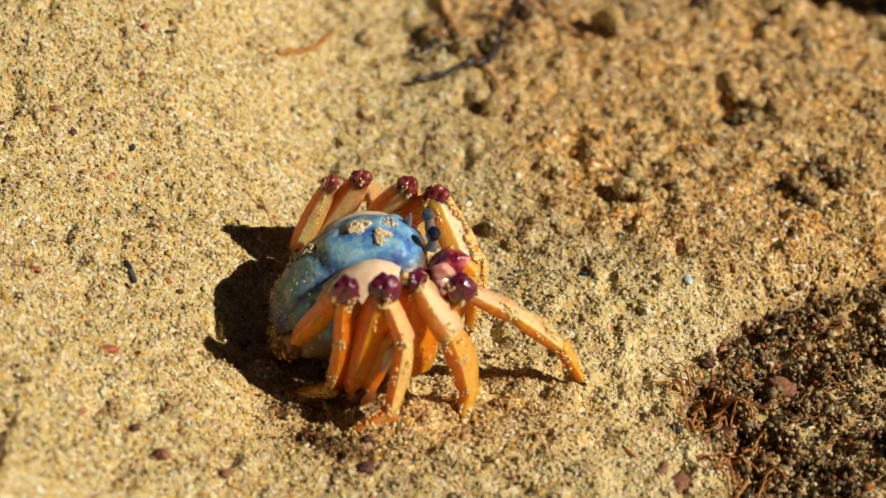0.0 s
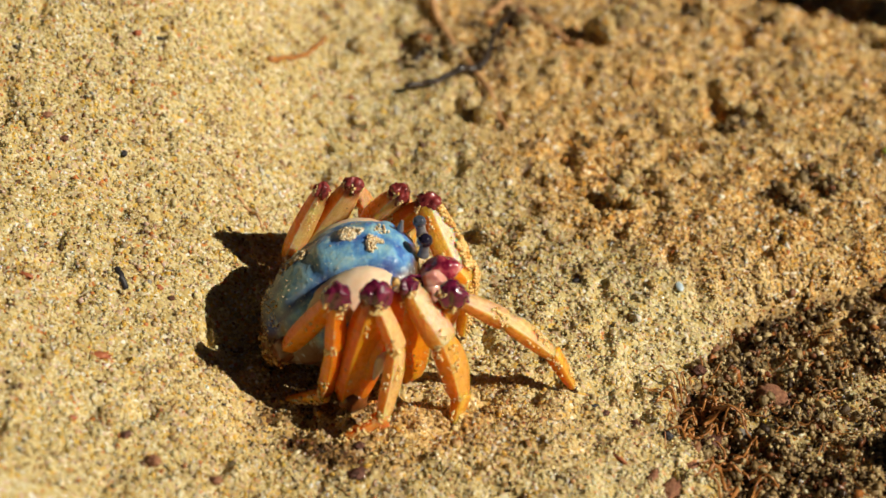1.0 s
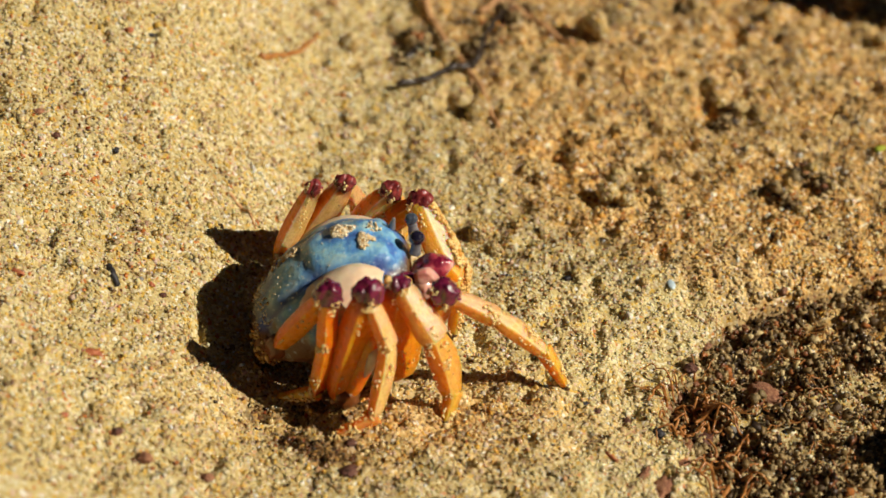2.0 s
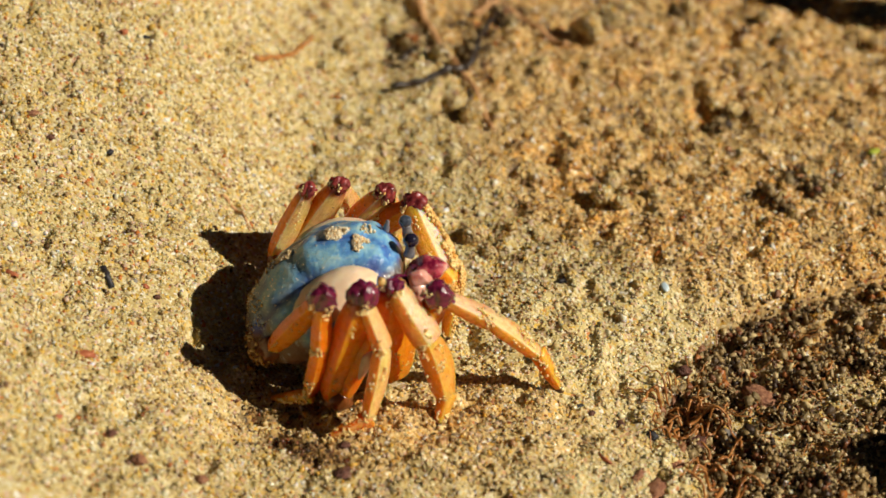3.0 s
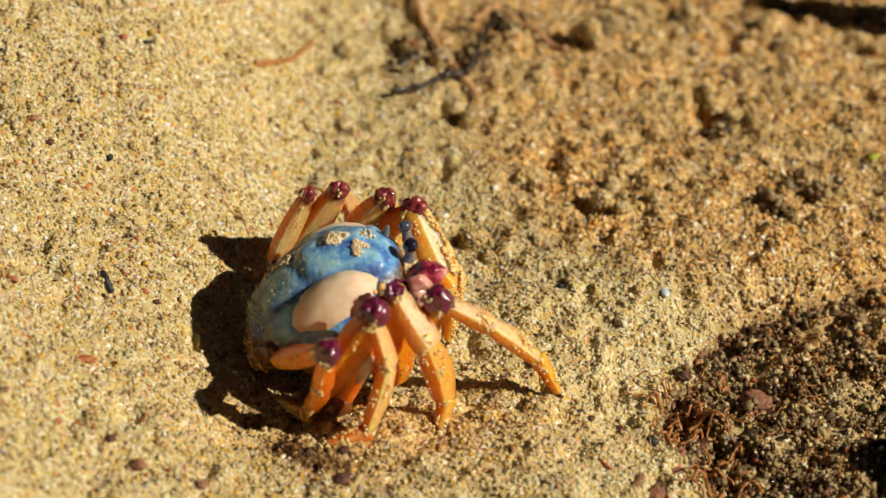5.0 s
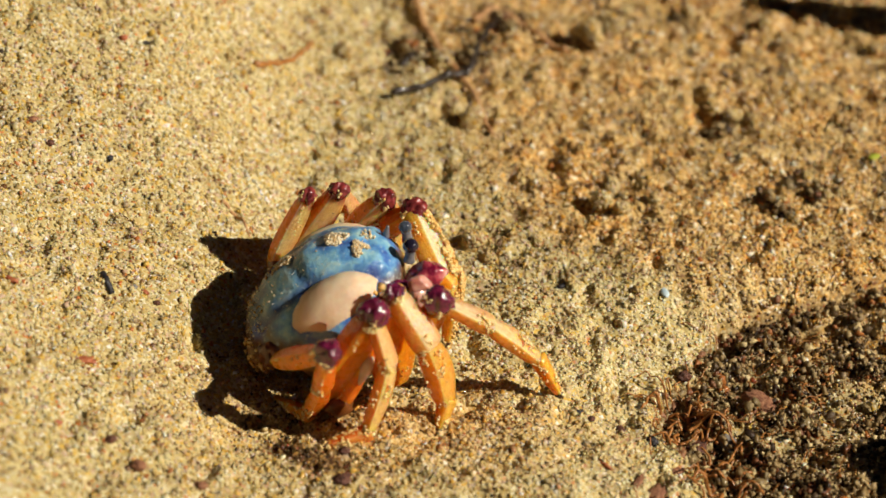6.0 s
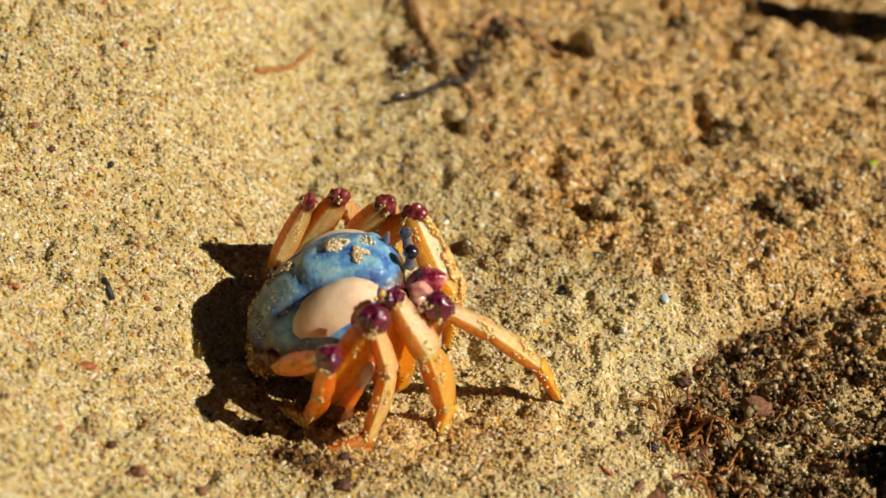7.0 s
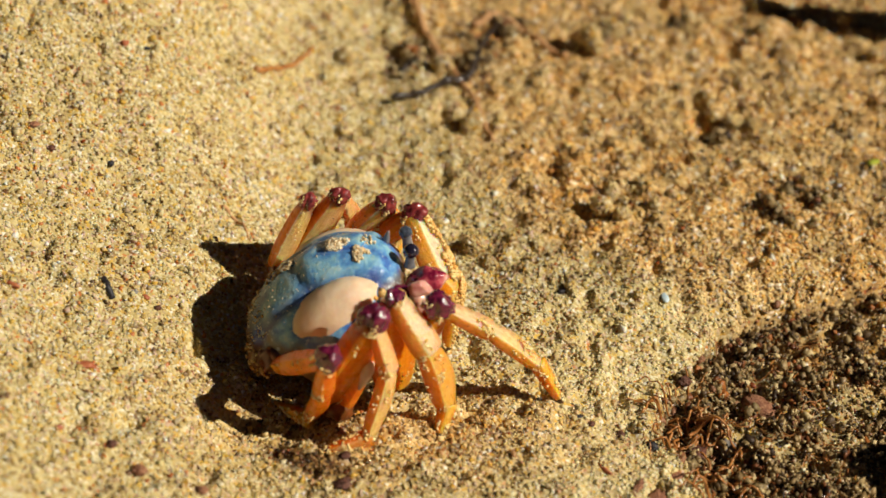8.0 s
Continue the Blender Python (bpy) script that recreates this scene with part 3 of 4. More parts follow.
def build_root_tangle():
    """Hair-thin broken roots and fibres matted in the hollow."""
    rng = np.random.default_rng(17)
    verts, faces = [], []
    while len(verts) < 260 * 20:
        x, y = rng.uniform(21, 44), rng.uniform(-41, -8)
        if rng.random() > float(darkness(np.array([x]), np.array([y]))[0]):
            continue
        a, rad = rng.uniform(0, 2 * math.pi), rng.uniform(0.04, 0.10)
        curl, step = rng.normal(0, 0.5), rng.uniform(0.35, 0.8)
        up = rng.uniform(0.1, 0.9)
        for k in range(5):
            z = h1(x, y) + up + rng.uniform(-0.1, 0.25)
            base = len(verts)
            px, py = -math.sin(a) * rad, math.cos(a) * rad
            verts += [(x + px, y + py, z), (x, y, z + rad), (x - px, y - py, z), (x, y, z - rad)]
            if k:
                faces += [(base - 4 + j, base - 4 + (j + 1) % 4, base + (j + 1) % 4, base + j) for j in range(4)]
            a += curl + rng.normal(0, 0.35)
            x, y = x + step * math.cos(a), y + step * math.sin(a)
    ob = new("root_tangle", mesh_from("root_tangle", np.array(verts) * MM, faces, M_ROOT))
    tagged(ob, "matted hair-thin brown root fibres in the gritty hollow", "root fibres", kind="stuff")


build_ground()
build_root_tangle()
build_grains()
build_grit()


# ---- the crab ----
CRAB = Vector((-9.0, -18.0, -0.6))
crab = new("soldier_crab")
crab.location = CRAB * MM
tagged(crab, "blue soldier crab with cream flanks and orange legs, on sand", "crab")


def local(p):
    return Vector(p) - CRAB


YAW, PITCH = radians(8.0), radians(34.0)
body_turn = Matrix.Rotation(YAW, 3, "Z") @ Matrix.Rotation(-PITCH, 3, "Y")
BODY_C = local((-9.0, -16.8, 8.0))
BODY_R = (9.8, 7.5, 6.4)


def body_shape(d, p):
    """Blunt face, swollen cheeks, a furrow either side of the back, and a low middle ridge."""
    p = p.copy()
    if d.x > 0.55:
        p.x -= (d.x - 0.55) * 2.2
        p.z += (d.x - 0.55) * 1.6
    if d.z < 0:
        p.z *= 0.70
        p.y *= 1.0 + 0.18 * d.z
    side = abs(d.y)
    furrow = math.exp(-((side - 0.50 - 0.10 * d.x) / 0.075) ** 2) * max(0.0, d.z) ** 0.5
    p *= 1.0 - 0.10 * furrow
    p *= 1.0 + 0.05 * math.exp(-((d.x - 0.1) / 0.35) ** 2) * math.exp(-(d.y / 0.35) ** 2) * max(0.0, d.z)
    cross = math.exp(-((d.x + 0.05 - 0.25 * side) / 0.08) ** 2) * max(0.0, d.z) * (side < 0.6)
    p *= 1.0 - 0.045 * cross
    p *= 1.0 + 0.040 * noise.fractal(d * 3.2, 0.9, 2.0, 3)
    return p


def build_carapace():
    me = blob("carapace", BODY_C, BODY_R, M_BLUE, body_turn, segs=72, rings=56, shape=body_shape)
    inv = body_turn.transposed()
    rear, furrow, under, spot = [], [], [], []
    for v in me.vertices:
        q = inv @ (v.co / MM - BODY_C)
        dx, dy, dz = q.x / BODY_R[0], q.y / BODY_R[1], q.z / BODY_R[2]
        rear.append(float(smooth(-0.30, -0.75, dx + 0.25 * noise.noise(Vector((dx, dy, dz)) * 4))) * 0.8)
        s = abs(dy)
        spot.append(math.exp(-((dx - -0.75) ** 2 + (dy - -0.34) ** 2 + (dz - 0.57) ** 2) / 0.015))
        # painted shade reaches up the low flanks by height, over the brown underside
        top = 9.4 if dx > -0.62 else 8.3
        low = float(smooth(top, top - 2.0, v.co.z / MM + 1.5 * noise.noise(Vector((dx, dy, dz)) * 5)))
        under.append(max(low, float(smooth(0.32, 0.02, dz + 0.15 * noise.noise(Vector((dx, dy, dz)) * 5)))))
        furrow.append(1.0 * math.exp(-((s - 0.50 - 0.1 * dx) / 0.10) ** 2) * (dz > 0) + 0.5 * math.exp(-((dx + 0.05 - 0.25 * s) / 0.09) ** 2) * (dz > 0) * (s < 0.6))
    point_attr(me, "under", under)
    point_attr(me, "spot", np.clip(spot, 0, 1))
    point_attr(me, "rear", rear)
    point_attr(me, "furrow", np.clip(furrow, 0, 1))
    return part("carapace", me, crab, "mottled sky-blue domed shell with patches of stuck sand")


carapace = build_carapace()
for s, along, out, rise, size in ((-1, 0.9, 4.0, 1.9, (5.7, 2.9, 3.7)), (1, 1.4, 4.3, 0.5, (5.4, 2.9, 4.2))):
    c = BODY_C + body_turn @ Vector((along, s * out, rise))
    turn = body_turn @ Matrix.Rotation(s * radians(-26), 3, "X") @ Matrix.Rotation(radians(-9 if s < 0 else 6), 3, "Y")
    part("flank_lobe", blob("flank_lobe", c, size, M_CREAM, turn, rough=0.05, size=1.3, seed=3 + s, segs=40, rings=28), carapace, "smooth cream swollen side of the shell")
part("abdomen", blob("abdomen", local((-15.8, -18.4, 3.4)), (2.0, 3.4, 2.4), M_BELLY, Matrix.Rotation(radians(30), 3, "Y"), rough=0.12, seed=9), crab, "brown tucked tail with stuck sand")
part("underside", blob("underside", local((-7.5, -17.2, 5.0)), (7.0, 6.6, 5.2), M_BELLY, Matrix.Rotation(radians(-14), 3, "Y"), rough=0.06, seed=4), crab)


def eye(base, tip, mat_ball, size):
    stalk = part("eye_stalk", tube("eye_stalk", [(*local(base), 0.62, 0.62), (*local(Vector(base).lerp(Vector(tip), 0.55)), 0.5, 0.5), (*local(tip), 0.55, 0.55)], M_STALK, side=(0, -1, 0.2)), crab)
    up = (Vector(tip) - Vector(base)).normalized()
    part("eye", blob("eye", local(Vector(tip) + up * 0.45), (size, size * 0.96, size * 0.92), mat_ball, segs=20, rings=14), stalk, "glossy dark round eye")


eye((-1.14, -17.31, 13.60), (-1.02, -17.26, 15.00), M_EYE, 0.82)
eye((-1.27, -14.04, 13.60), (-1.49, -14.07, 15.00), M_EYE_GREY, 0.7)


def axes(a, b, side):
    """Pose with z along a to b and y as near side as can be (mm, in the crab's space)."""
    a, b = Vector(a), Vector(b)
    z = (b - a).normalized()
    y = Vector(side)
    y = (y - y.dot(z) * z).normalized()
    x = y.cross(z)
    m = Matrix((x, y, z)).transposed().to_4x4()
    m.translation = a * MM
    return m


def crust(name, parent, rows, count, seed, spread=1.0, toward=(0.5, -0.6, 0.6), size=0.2, material=None):
    """Sand grains stuck on a limb. rows as for tube(), in the parent's space."""
    rng = np.random.default_rng(seed)
    r = catmull(rows, 8)
    clumps = max(4, count // 9)
    own = rng.integers(0, clumps, count)
    k = np.clip(rng.integers(0, len(r), clumps)[own] + rng.integers(-2, 3, count), 0, len(r) - 1)
    d = (rng.normal(size=(clumps, 3)) * 0.9 * spread)[own] + rng.normal(size=(count, 3)) * 0.28 + np.array(toward)
    d /= np.linalg.norm(d, axis=1, keepdims=True)
    tang = np.gradient(r[:, :3], axis=0)
    tang /= np.linalg.norm(tang, axis=1, keepdims=True) + 1e-9
    d -= (d * tang[k]).sum(1, keepdims=True) * tang[k]
    d /= np.linalg.norm(d, axis=1, keepdims=True) + 1e-9
    nrm = np.array([0, 1.0, 0])[None] - tang[k][:, 1:2] * tang[k]
    nrm /= np.linalg.norm(nrm, axis=1, keepdims=True) + 1e-9
    wid = np.cross(tang[k], nrm)
    cw, cn = (d * wid).sum(1), (d * nrm).sum(1)
    rad = 1 / np.sqrt((cw / r[k, 3]) ** 2 + (cn / r[k, 4]) ** 2 + 1e-9)
    c = r[k, :3] + d * rad[:, None] * 0.97 + tang[k] * rng.uniform(-0.3, 0.3, (count, 1))
    ob = part(name, grain_mesh(name, c, rng.uniform(0.45, 1.25, count) * size, rng, material or M_CRUST), parent)
    tagged(ob, kind="stuff")
    return ob


FACING = (0.15, -0.75, 0.65)


def facets(seed, count=11, low=0.76, high=0.95):
    """A shape function that cuts flat faces into a rounded body."""
    rng = random.Random(seed)
    planes = []
    for _ in range(count):
        n = Vector((rng.gauss(0, 1), rng.gauss(0, 1), rng.gauss(0, 1))).normalized()
        planes.append((n, rng.uniform(low, high)))

    def cut(d, p):
        k = 1.0
        for n, c in planes:
            a = d.dot(n)
            if a > c:
                k = min(k, c / a)
        return p * (k + 0.02 * noise.noise(d * 5.0))
    return cut


def knuckle(seed):
    """A shape function for a leg joint: facets, a furrow across it and small knobs."""
    cut, off = facets(seed), Vector((seed * 1.7, seed * 0.9, 0))

    def shape(d, p):
        q = cut(d, p)
        furrow = math.exp(-((d.x - 0.12 - 0.2 * d.z) / 0.16) ** 2) * max(0.0, d.y + 0.3)
        return q * (1.0 - 0.20 * furrow + 0.10 * max(0.0, noise.noise(d * 3.4 + off)))
    return shape


class Leg:
    """An upper leg with its joint, a lower leg and a foot, placed from the joints B, K, M, A, T (world mm)."""

    def __init__(self, joints, merus, shin, foot, knee_r, seed, sand=190, sand_low=400, side=FACING, shin_mat=None, crusted=False, merus_mat=None, wrist_mat=None, foot_mat=None, foot_coat=0):
        B, K, M, A, T = (local(p) for p in joints)
        self.side = side
        self.len = ((K - B).length, (A - K).length, (T - A).length)
        rng = random.Random(seed)
        L = self.len[0]
        w, t = merus
        rows = [(0, 0, -0.2, w * 0.6, t * 0.7), (0.05 * w, 0, 0.15 * L, w * 0.9, t * 0.95), (0.03 * w, 0, 0.45 * L, w, t), (0, 0, 0.78 * L, w * 0.88, t * 0.95), (0, 0, 0.98 * L, w * 0.62, t * 0.8)]
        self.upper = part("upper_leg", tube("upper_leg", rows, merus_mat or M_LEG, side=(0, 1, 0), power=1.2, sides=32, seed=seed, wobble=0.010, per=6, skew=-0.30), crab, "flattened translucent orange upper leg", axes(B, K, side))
        r = 0.92 * knee_r
        knee = part("knee", blob("knee", (0, 0.1, L), (r * 1.02, r * 0.86, r * 1.18), M_KNEE if side == FACING else M_KNEE_FAR, rough=0.14, size=0.6, seed=seed, segs=36, rings=28, shape=knuckle(seed)), self.upper, "knobbly glossy purple leg joint", None)
        crust("sand_crust", self.upper, rows, sand // 3, seed, 1.3, (0.2, 1.0, 0.0), 0.13)
        crust("knee_sand", knee, [(0, 0.1, L - 0.6 * r, r, r), (0, 0.1, L + 0.6 * r, r, r)], 44, seed + 50, 1.6, (0.1, 0.6, 0.4), 0.15)
        root = B.lerp(Vector((B.x * 0.6 + BODY_C.x * 0.4, BODY_C.y, max(B.z, 3.2))), 0.7)
        part("leg_root", tube("leg_root", [(*root, 1.1, 1.1), (*B.lerp(root, 0.5), 1.15, 1.0), (*B, w * 0.62, t * 0.8)], M_HIP, side=side, seed=seed, wobble=0.02, per=4), crab, "red-brown leg root under the shell")
        # lower leg: bent a little at its middle joint
        m = axes(K, A, side)
        inv = m.inverted()
        mid = (inv @ (M * MM)) / MM
        L = self.len[1]
        w, t = shin
        c = Vector((mid.x, mid.y, mid.z))
        end = Vector((0, 0, L))
        rows = [(*(c * 0.97), w * 0.72, t * 0.8), (*c.lerp(end, 0.10), w * 0.98, t * 1.0), (*(c.lerp(end, 0.45) + Vector((0.12 * w, 0, 0))), w * 1.10, t * 1.02), (*c.lerp(end, 0.8), w * 0.92, t * 0.9), (*end, w * 0.68, t * 0.75)]
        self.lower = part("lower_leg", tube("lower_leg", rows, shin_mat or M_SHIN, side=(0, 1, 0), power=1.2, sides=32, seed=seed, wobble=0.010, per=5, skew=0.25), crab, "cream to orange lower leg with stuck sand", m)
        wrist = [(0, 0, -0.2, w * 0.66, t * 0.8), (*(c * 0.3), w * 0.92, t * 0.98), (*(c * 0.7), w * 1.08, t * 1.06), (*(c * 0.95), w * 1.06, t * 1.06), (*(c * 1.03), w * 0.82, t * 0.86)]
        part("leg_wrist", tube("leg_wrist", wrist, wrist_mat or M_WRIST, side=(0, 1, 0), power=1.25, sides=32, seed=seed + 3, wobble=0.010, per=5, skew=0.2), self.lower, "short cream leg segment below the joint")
        crust("wrist_sand", self.lower, wrist, sand_low // 8, seed + 4, 1.0, (-0.7, 0.8, 0.0), 0.16)
        crust("sand_crust", self.lower, rows, sand_low // 5, seed + 1, 1.0, (-0.5, 0.8, 0.0), 0.16)
        if crusted:
            crust("wrist_coat", self.lower, wrist, 420, seed + 9, 0.22, crusted, 0.24, M_GOLD)
            crust("sand_coat", self.lower, rows, 620, seed + 7, 0.22, crusted, 0.24, M_GOLD)
        L = self.len[2]
        w, t = foot
        rows = [(0, 0, -0.3, w, t), (0, 0, 0.35 * L, w * 0.88, t * 0.88), (0, 0, 0.7 * L, w * 0.62, t * 0.64), (0, 0, 0.98 * L, w * 0.26, t * 0.28)]
        self.foot = part("foot", tube("foot", rows, foot_mat or M_FOOT, side=(0, 1, 0), power=1.4, sides=24, seed=seed, wobble=0.01, per=4), crab, "pointed orange foot", axes(A, T, side))
        tip = [(0, 0, 0.84 * L, w * 0.50, t * 0.52), (0, 0, 0.93 * L, w * 0.38, t * 0.40), (0, 0, 1.02 * L, w * 0.14, t * 0.14)]
        part("foot_tip", tube("foot_tip", tip, M_HORN, side=(0, 1, 0), per=3), self.foot, "dark horny tip")
        if crusted:
            crust("sand_coat", self.foot, rows, 320, seed + 8, 0.5, crusted, 0.18, M_GOLD)
        if foot_coat:
            crust("sand_coat", self.foot, rows, foot_coat, seed + 8, 0.7, (0.2, 0.6, 0.0), 0.17, M_GOLD)
        crust("sand_crust", self.foot, rows, sand_low // 5, seed + 2, 1.4, (0.0, 0.6, 0.0), 0.17)

    def poses(self, joints):
        B, K, M, A, T = (local(p) for p in joints)
        B = K + (B - K).normalized() * self.len[0]
        A = K + (A - K).normalized() * self.len[1]
        return axes(B, K, self.side), axes(K, A, self.side), axes(A, T, self.side)


# joints of each leg: hip, knee, middle joint, ankle, tip (mm)
JOINTS = {
    "near_rear": [(-14.77, -23.03, 6.20), (-9.54, -25.65, 15.00), (-9.86, -26.03, 8.60), (-11.09, -25.50, 2.00), (-16.04, -22.82, -1.18)],
    "near_second": [(-8.82, -25.27, 1.80), (-5.73, -25.81, 15.20), (-3.67, -27.27, 9.80), (-5.12, -29.38, 2.30), (-9.58, -30.79, 0.63)],
    "near_third": [(-2.65, -22.86, 2.20), (-2.56, -23.71, 14.50), (0.90, -25.88, 9.50), (2.74, -25.89, 2.20), (1.77, -27.63, -0.57)],
    "near_front": [(0.34, -22.61, 8.00), (1.73, -23.53, 13.50), (7.10, -23.10, 9.90), (12.14, -21.77, 4.30), (14.74, -21.86, -0.95)],
}
JOINTS.update({
    "far_rear": [(-15.64, -6.79, 5.00), (-11.82, -6.70, 13.90), (-12.37, -4.04, 8.60), (-13.60, -0.44, 2.00), (-14.17, -2.32, 0.61)],
    "far_second": [(-13.47, -5.32, 5.00), (-8.49, -6.59, 14.50), (-7.39, -2.56, 9.00), (-7.23, 0.95, 2.50), (-7.73, -0.08, 0.43)],
    "far_third": [(-7.44, -6.24, 8.00), (-3.65, -7.50, 14.00), (-2.95, -4.58, 9.00), (-2.73, -0.21, 3.00), (-3.07, 0.95, -0.36)],
    "far_front": [(-5.01, -7.55, 9.00), (-0.70, -8.60, 13.50), (2.21, -13.90, 9.60), (3.41, -13.58, 6.20), (2.74, -14.50, -0.45)],
})
REAR_LOW = [(-14.49, -24.20, 6.00), (-8.90, -30.45, 12.50), (-9.23, -29.08, 7.40), (-11.24, -25.93, 0.40), (-16.36, -21.02, -0.91)]
SECOND_LOW = [(-9.73, -25.15, 2.00), (-4.62, -26.74, 14.40), (-3.34, -28.15, 8.80), (-5.12, -29.38, 2.30), (-9.58, -30.79, 0.63)]
HIPS = (((-15.12, -22.26, 5.40), (1.3, 1.0, 1.5)), ((-8.24, -25.56, 1.60), (1.5, 1.3, 1.3)))
SPINE = [(*local((-3.56, -14.59, 14.60)), 0.42, 0.42), (*local((-3.31, -14.73, 16.00)), 0.16, 0.16)]

FAR_SIDE = (0.08, -0.80, 0.50)
near_rear = Leg(JOINTS["near_rear"], (1.2, 0.85), (1.0, 0.85), (0.8, 0.7), 1.65, 101, shin_mat=M_LEG, wrist_mat=M_LEG)
near_second = Leg(JOINTS["near_second"], (1.95, 1.5), (0.98, 0.95), (0.95, 0.85), 1.68, 102, shin_mat=M_SHIN_AMBER, foot_mat=M_FOOT_RED, foot_coat=110)
Leg(JOINTS["near_third"], (2.4, 1.1), (1.5, 0.95), (0.95, 0.8), 1.2, 103, wrist_mat=M_SHIN_PALE)
Leg(JOINTS["near_front"], (1.4, 1.0), (1.05, 0.9), (0.95, 0.85), 1.68, 104, shin_mat=M_SHIN_CREAM, wrist_mat=M_SHIN_PALE)
Leg(JOINTS["far_rear"], (1.2, 0.95), (0.9, 0.8), (0.7, 0.7), 1.0, 105, side=FAR_SIDE, merus_mat=M_LEG_FAR)
Leg(JOINTS["far_second"], (1.6, 1.15), (1.0, 0.85), (0.7, 0.7), 1.2, 106, side=FAR_SIDE, merus_mat=M_LEG_FAR)
Leg(JOINTS["far_third"], (1.7, 1.2), (1.1, 0.9), (0.8, 0.8), 1.3, 107, side=FAR_SIDE, merus_mat=M_LEG_FAR)
Leg(JOINTS["far_front"], (1.4, 1.0), (1.75, 1.1), (1.2, 0.9), 1.5, 108, side=(0.40, -0.65, 0.60), shin_mat=M_SHIN_GOLD, wrist_mat=M_WRIST_FAR, crusted=(1.0, 0.2, 0.0))


part("spine", tube("spine", [SPINE[0], SPINE[1]], M_STALK, side=(0, -1, 0.2), per=4), carapace, "small grey peg behind the far eye")
# swollen hips and the sandy tail
for p, r in HIPS:
    part("hip", blob("hip", local(p), r, M_HIP, rough=0.25, size=0.8, seed=int(p[0] * 3 + 60)), crab, "red-brown leg root")
tail_rng = np.random.default_rng(8)
tail_dir = tail_rng.normal(size=(160, 3))
tail_dir /= np.linalg.norm(tail_dir, axis=1, keepdims=True)
tail_sand = part("tail_sand", grain_mesh("tail_sand", np.array(local((-15.9, -18.6, 3.6)))[None] + tail_dir * np.array((2.1, 3.4, 2.4)), tail_rng.uniform(0.12, 0.3, 160), tail_rng, M_GOLD), crab, "sand stuck on the tucked tail")
tagged(tail_sand, kind="stuff")


# claws folded before the mouth
part("claw_arm", blob("claw_arm", local((0.40, -18.35, 12.20)), (2.45, 1.5, 1.85), M_CLAW, Matrix.Rotation(radians(-24), 3, "Y"), rough=0.12, seed=11, segs=40, rings=30, shape=facets(61, 9, 0.70, 0.93)), crab, "glossy maroon folded claw arm")
part("claw_wrist", blob("claw_wrist", local((0.17, -20.28, 12.90)), (1.5, 1.0, 1.1), M_ROSE, Matrix.Rotation(radians(14), 3, "Y"), rough=0.08, seed=14, segs=40, rings=30, shape=facets(62, 8, 0.5, 0.72)), crab, "translucent rosy claw joint")
part("claw", tube("claw", [(*local((0.00, -20.37, 12.40)), 1.1, 0.9), (*local((-0.11, -20.33, 11.20)), 1.35, 1.0), (*local((-0.92, -19.47, 6.50)), 1.2, 0.9), (*local((-1.86, -19.80, 3.00)), 0.5, 0.4)], M_PALM, side=FACING, power=1.3, skew=0.3), crab, "pale pink downturned claw")
part("claw_segment", tube("claw_segment", [(*local((-4.38, -24.28, 10.50)), 0.6, 0.5), (*local((-5.27, -25.52, 9.20)), 1.25, 0.7), (*local((-6.56, -25.70, 5.80)), 1.3, 0.75), (*local((-7.64, -25.71, 2.80)), 1.1, 0.7), (*local((-8.46, -25.85, 1.40)), 0.5, 0.4)], M_LEG, side=FACING, power=1.3, skew=-0.3, sides=24), crab, "flat translucent orange segment of the near claw")
part("claw_finger", tube("claw_finger", [(*local((-4.82, -26.14, 8.40)), 0.3, 0.3), (*local((-5.16, -26.50, 7.60)), 0.6, 0.5), (*local((-5.64, -26.34, 6.20)), 0.5, 0.4), (*local((-6.10, -26.50, 5.00)), 0.15, 0.15)], M_PEARL, side=FACING), crab, "pale pearly claw finger")
part("mouthparts", blob("mouthparts", local((-2.61, -19.98, 11.50)), (2.0, 1.5, 1.4), M_KNEE, rough=0.3, seed=12), crab, "dark purple mouthparts")
face_sand = part("face_sand", grain_mesh("face_sand", np.array([tuple(local(p)) for p in ((-3.88, -21.19, 13.20), (-3.48, -22.02, 13.00), (-2.02, -21.44, 13.40), (-1.80, -21.66, 13.00), (-2.42, -21.97, 12.60), (-2.87, -21.99, 12.40), (-4.50, -21.75, 13.00), (-1.07, -21.90, 12.40))]),
                 np.array([0.75, 0.55, 0.6, 0.5, 0.45, 0.5, 0.4, 0.45]), np.random.default_rng(3), M_CRUST), crab, "lumps of pale sand stuck round the mouth")
tagged(face_sand, kind="stuff")


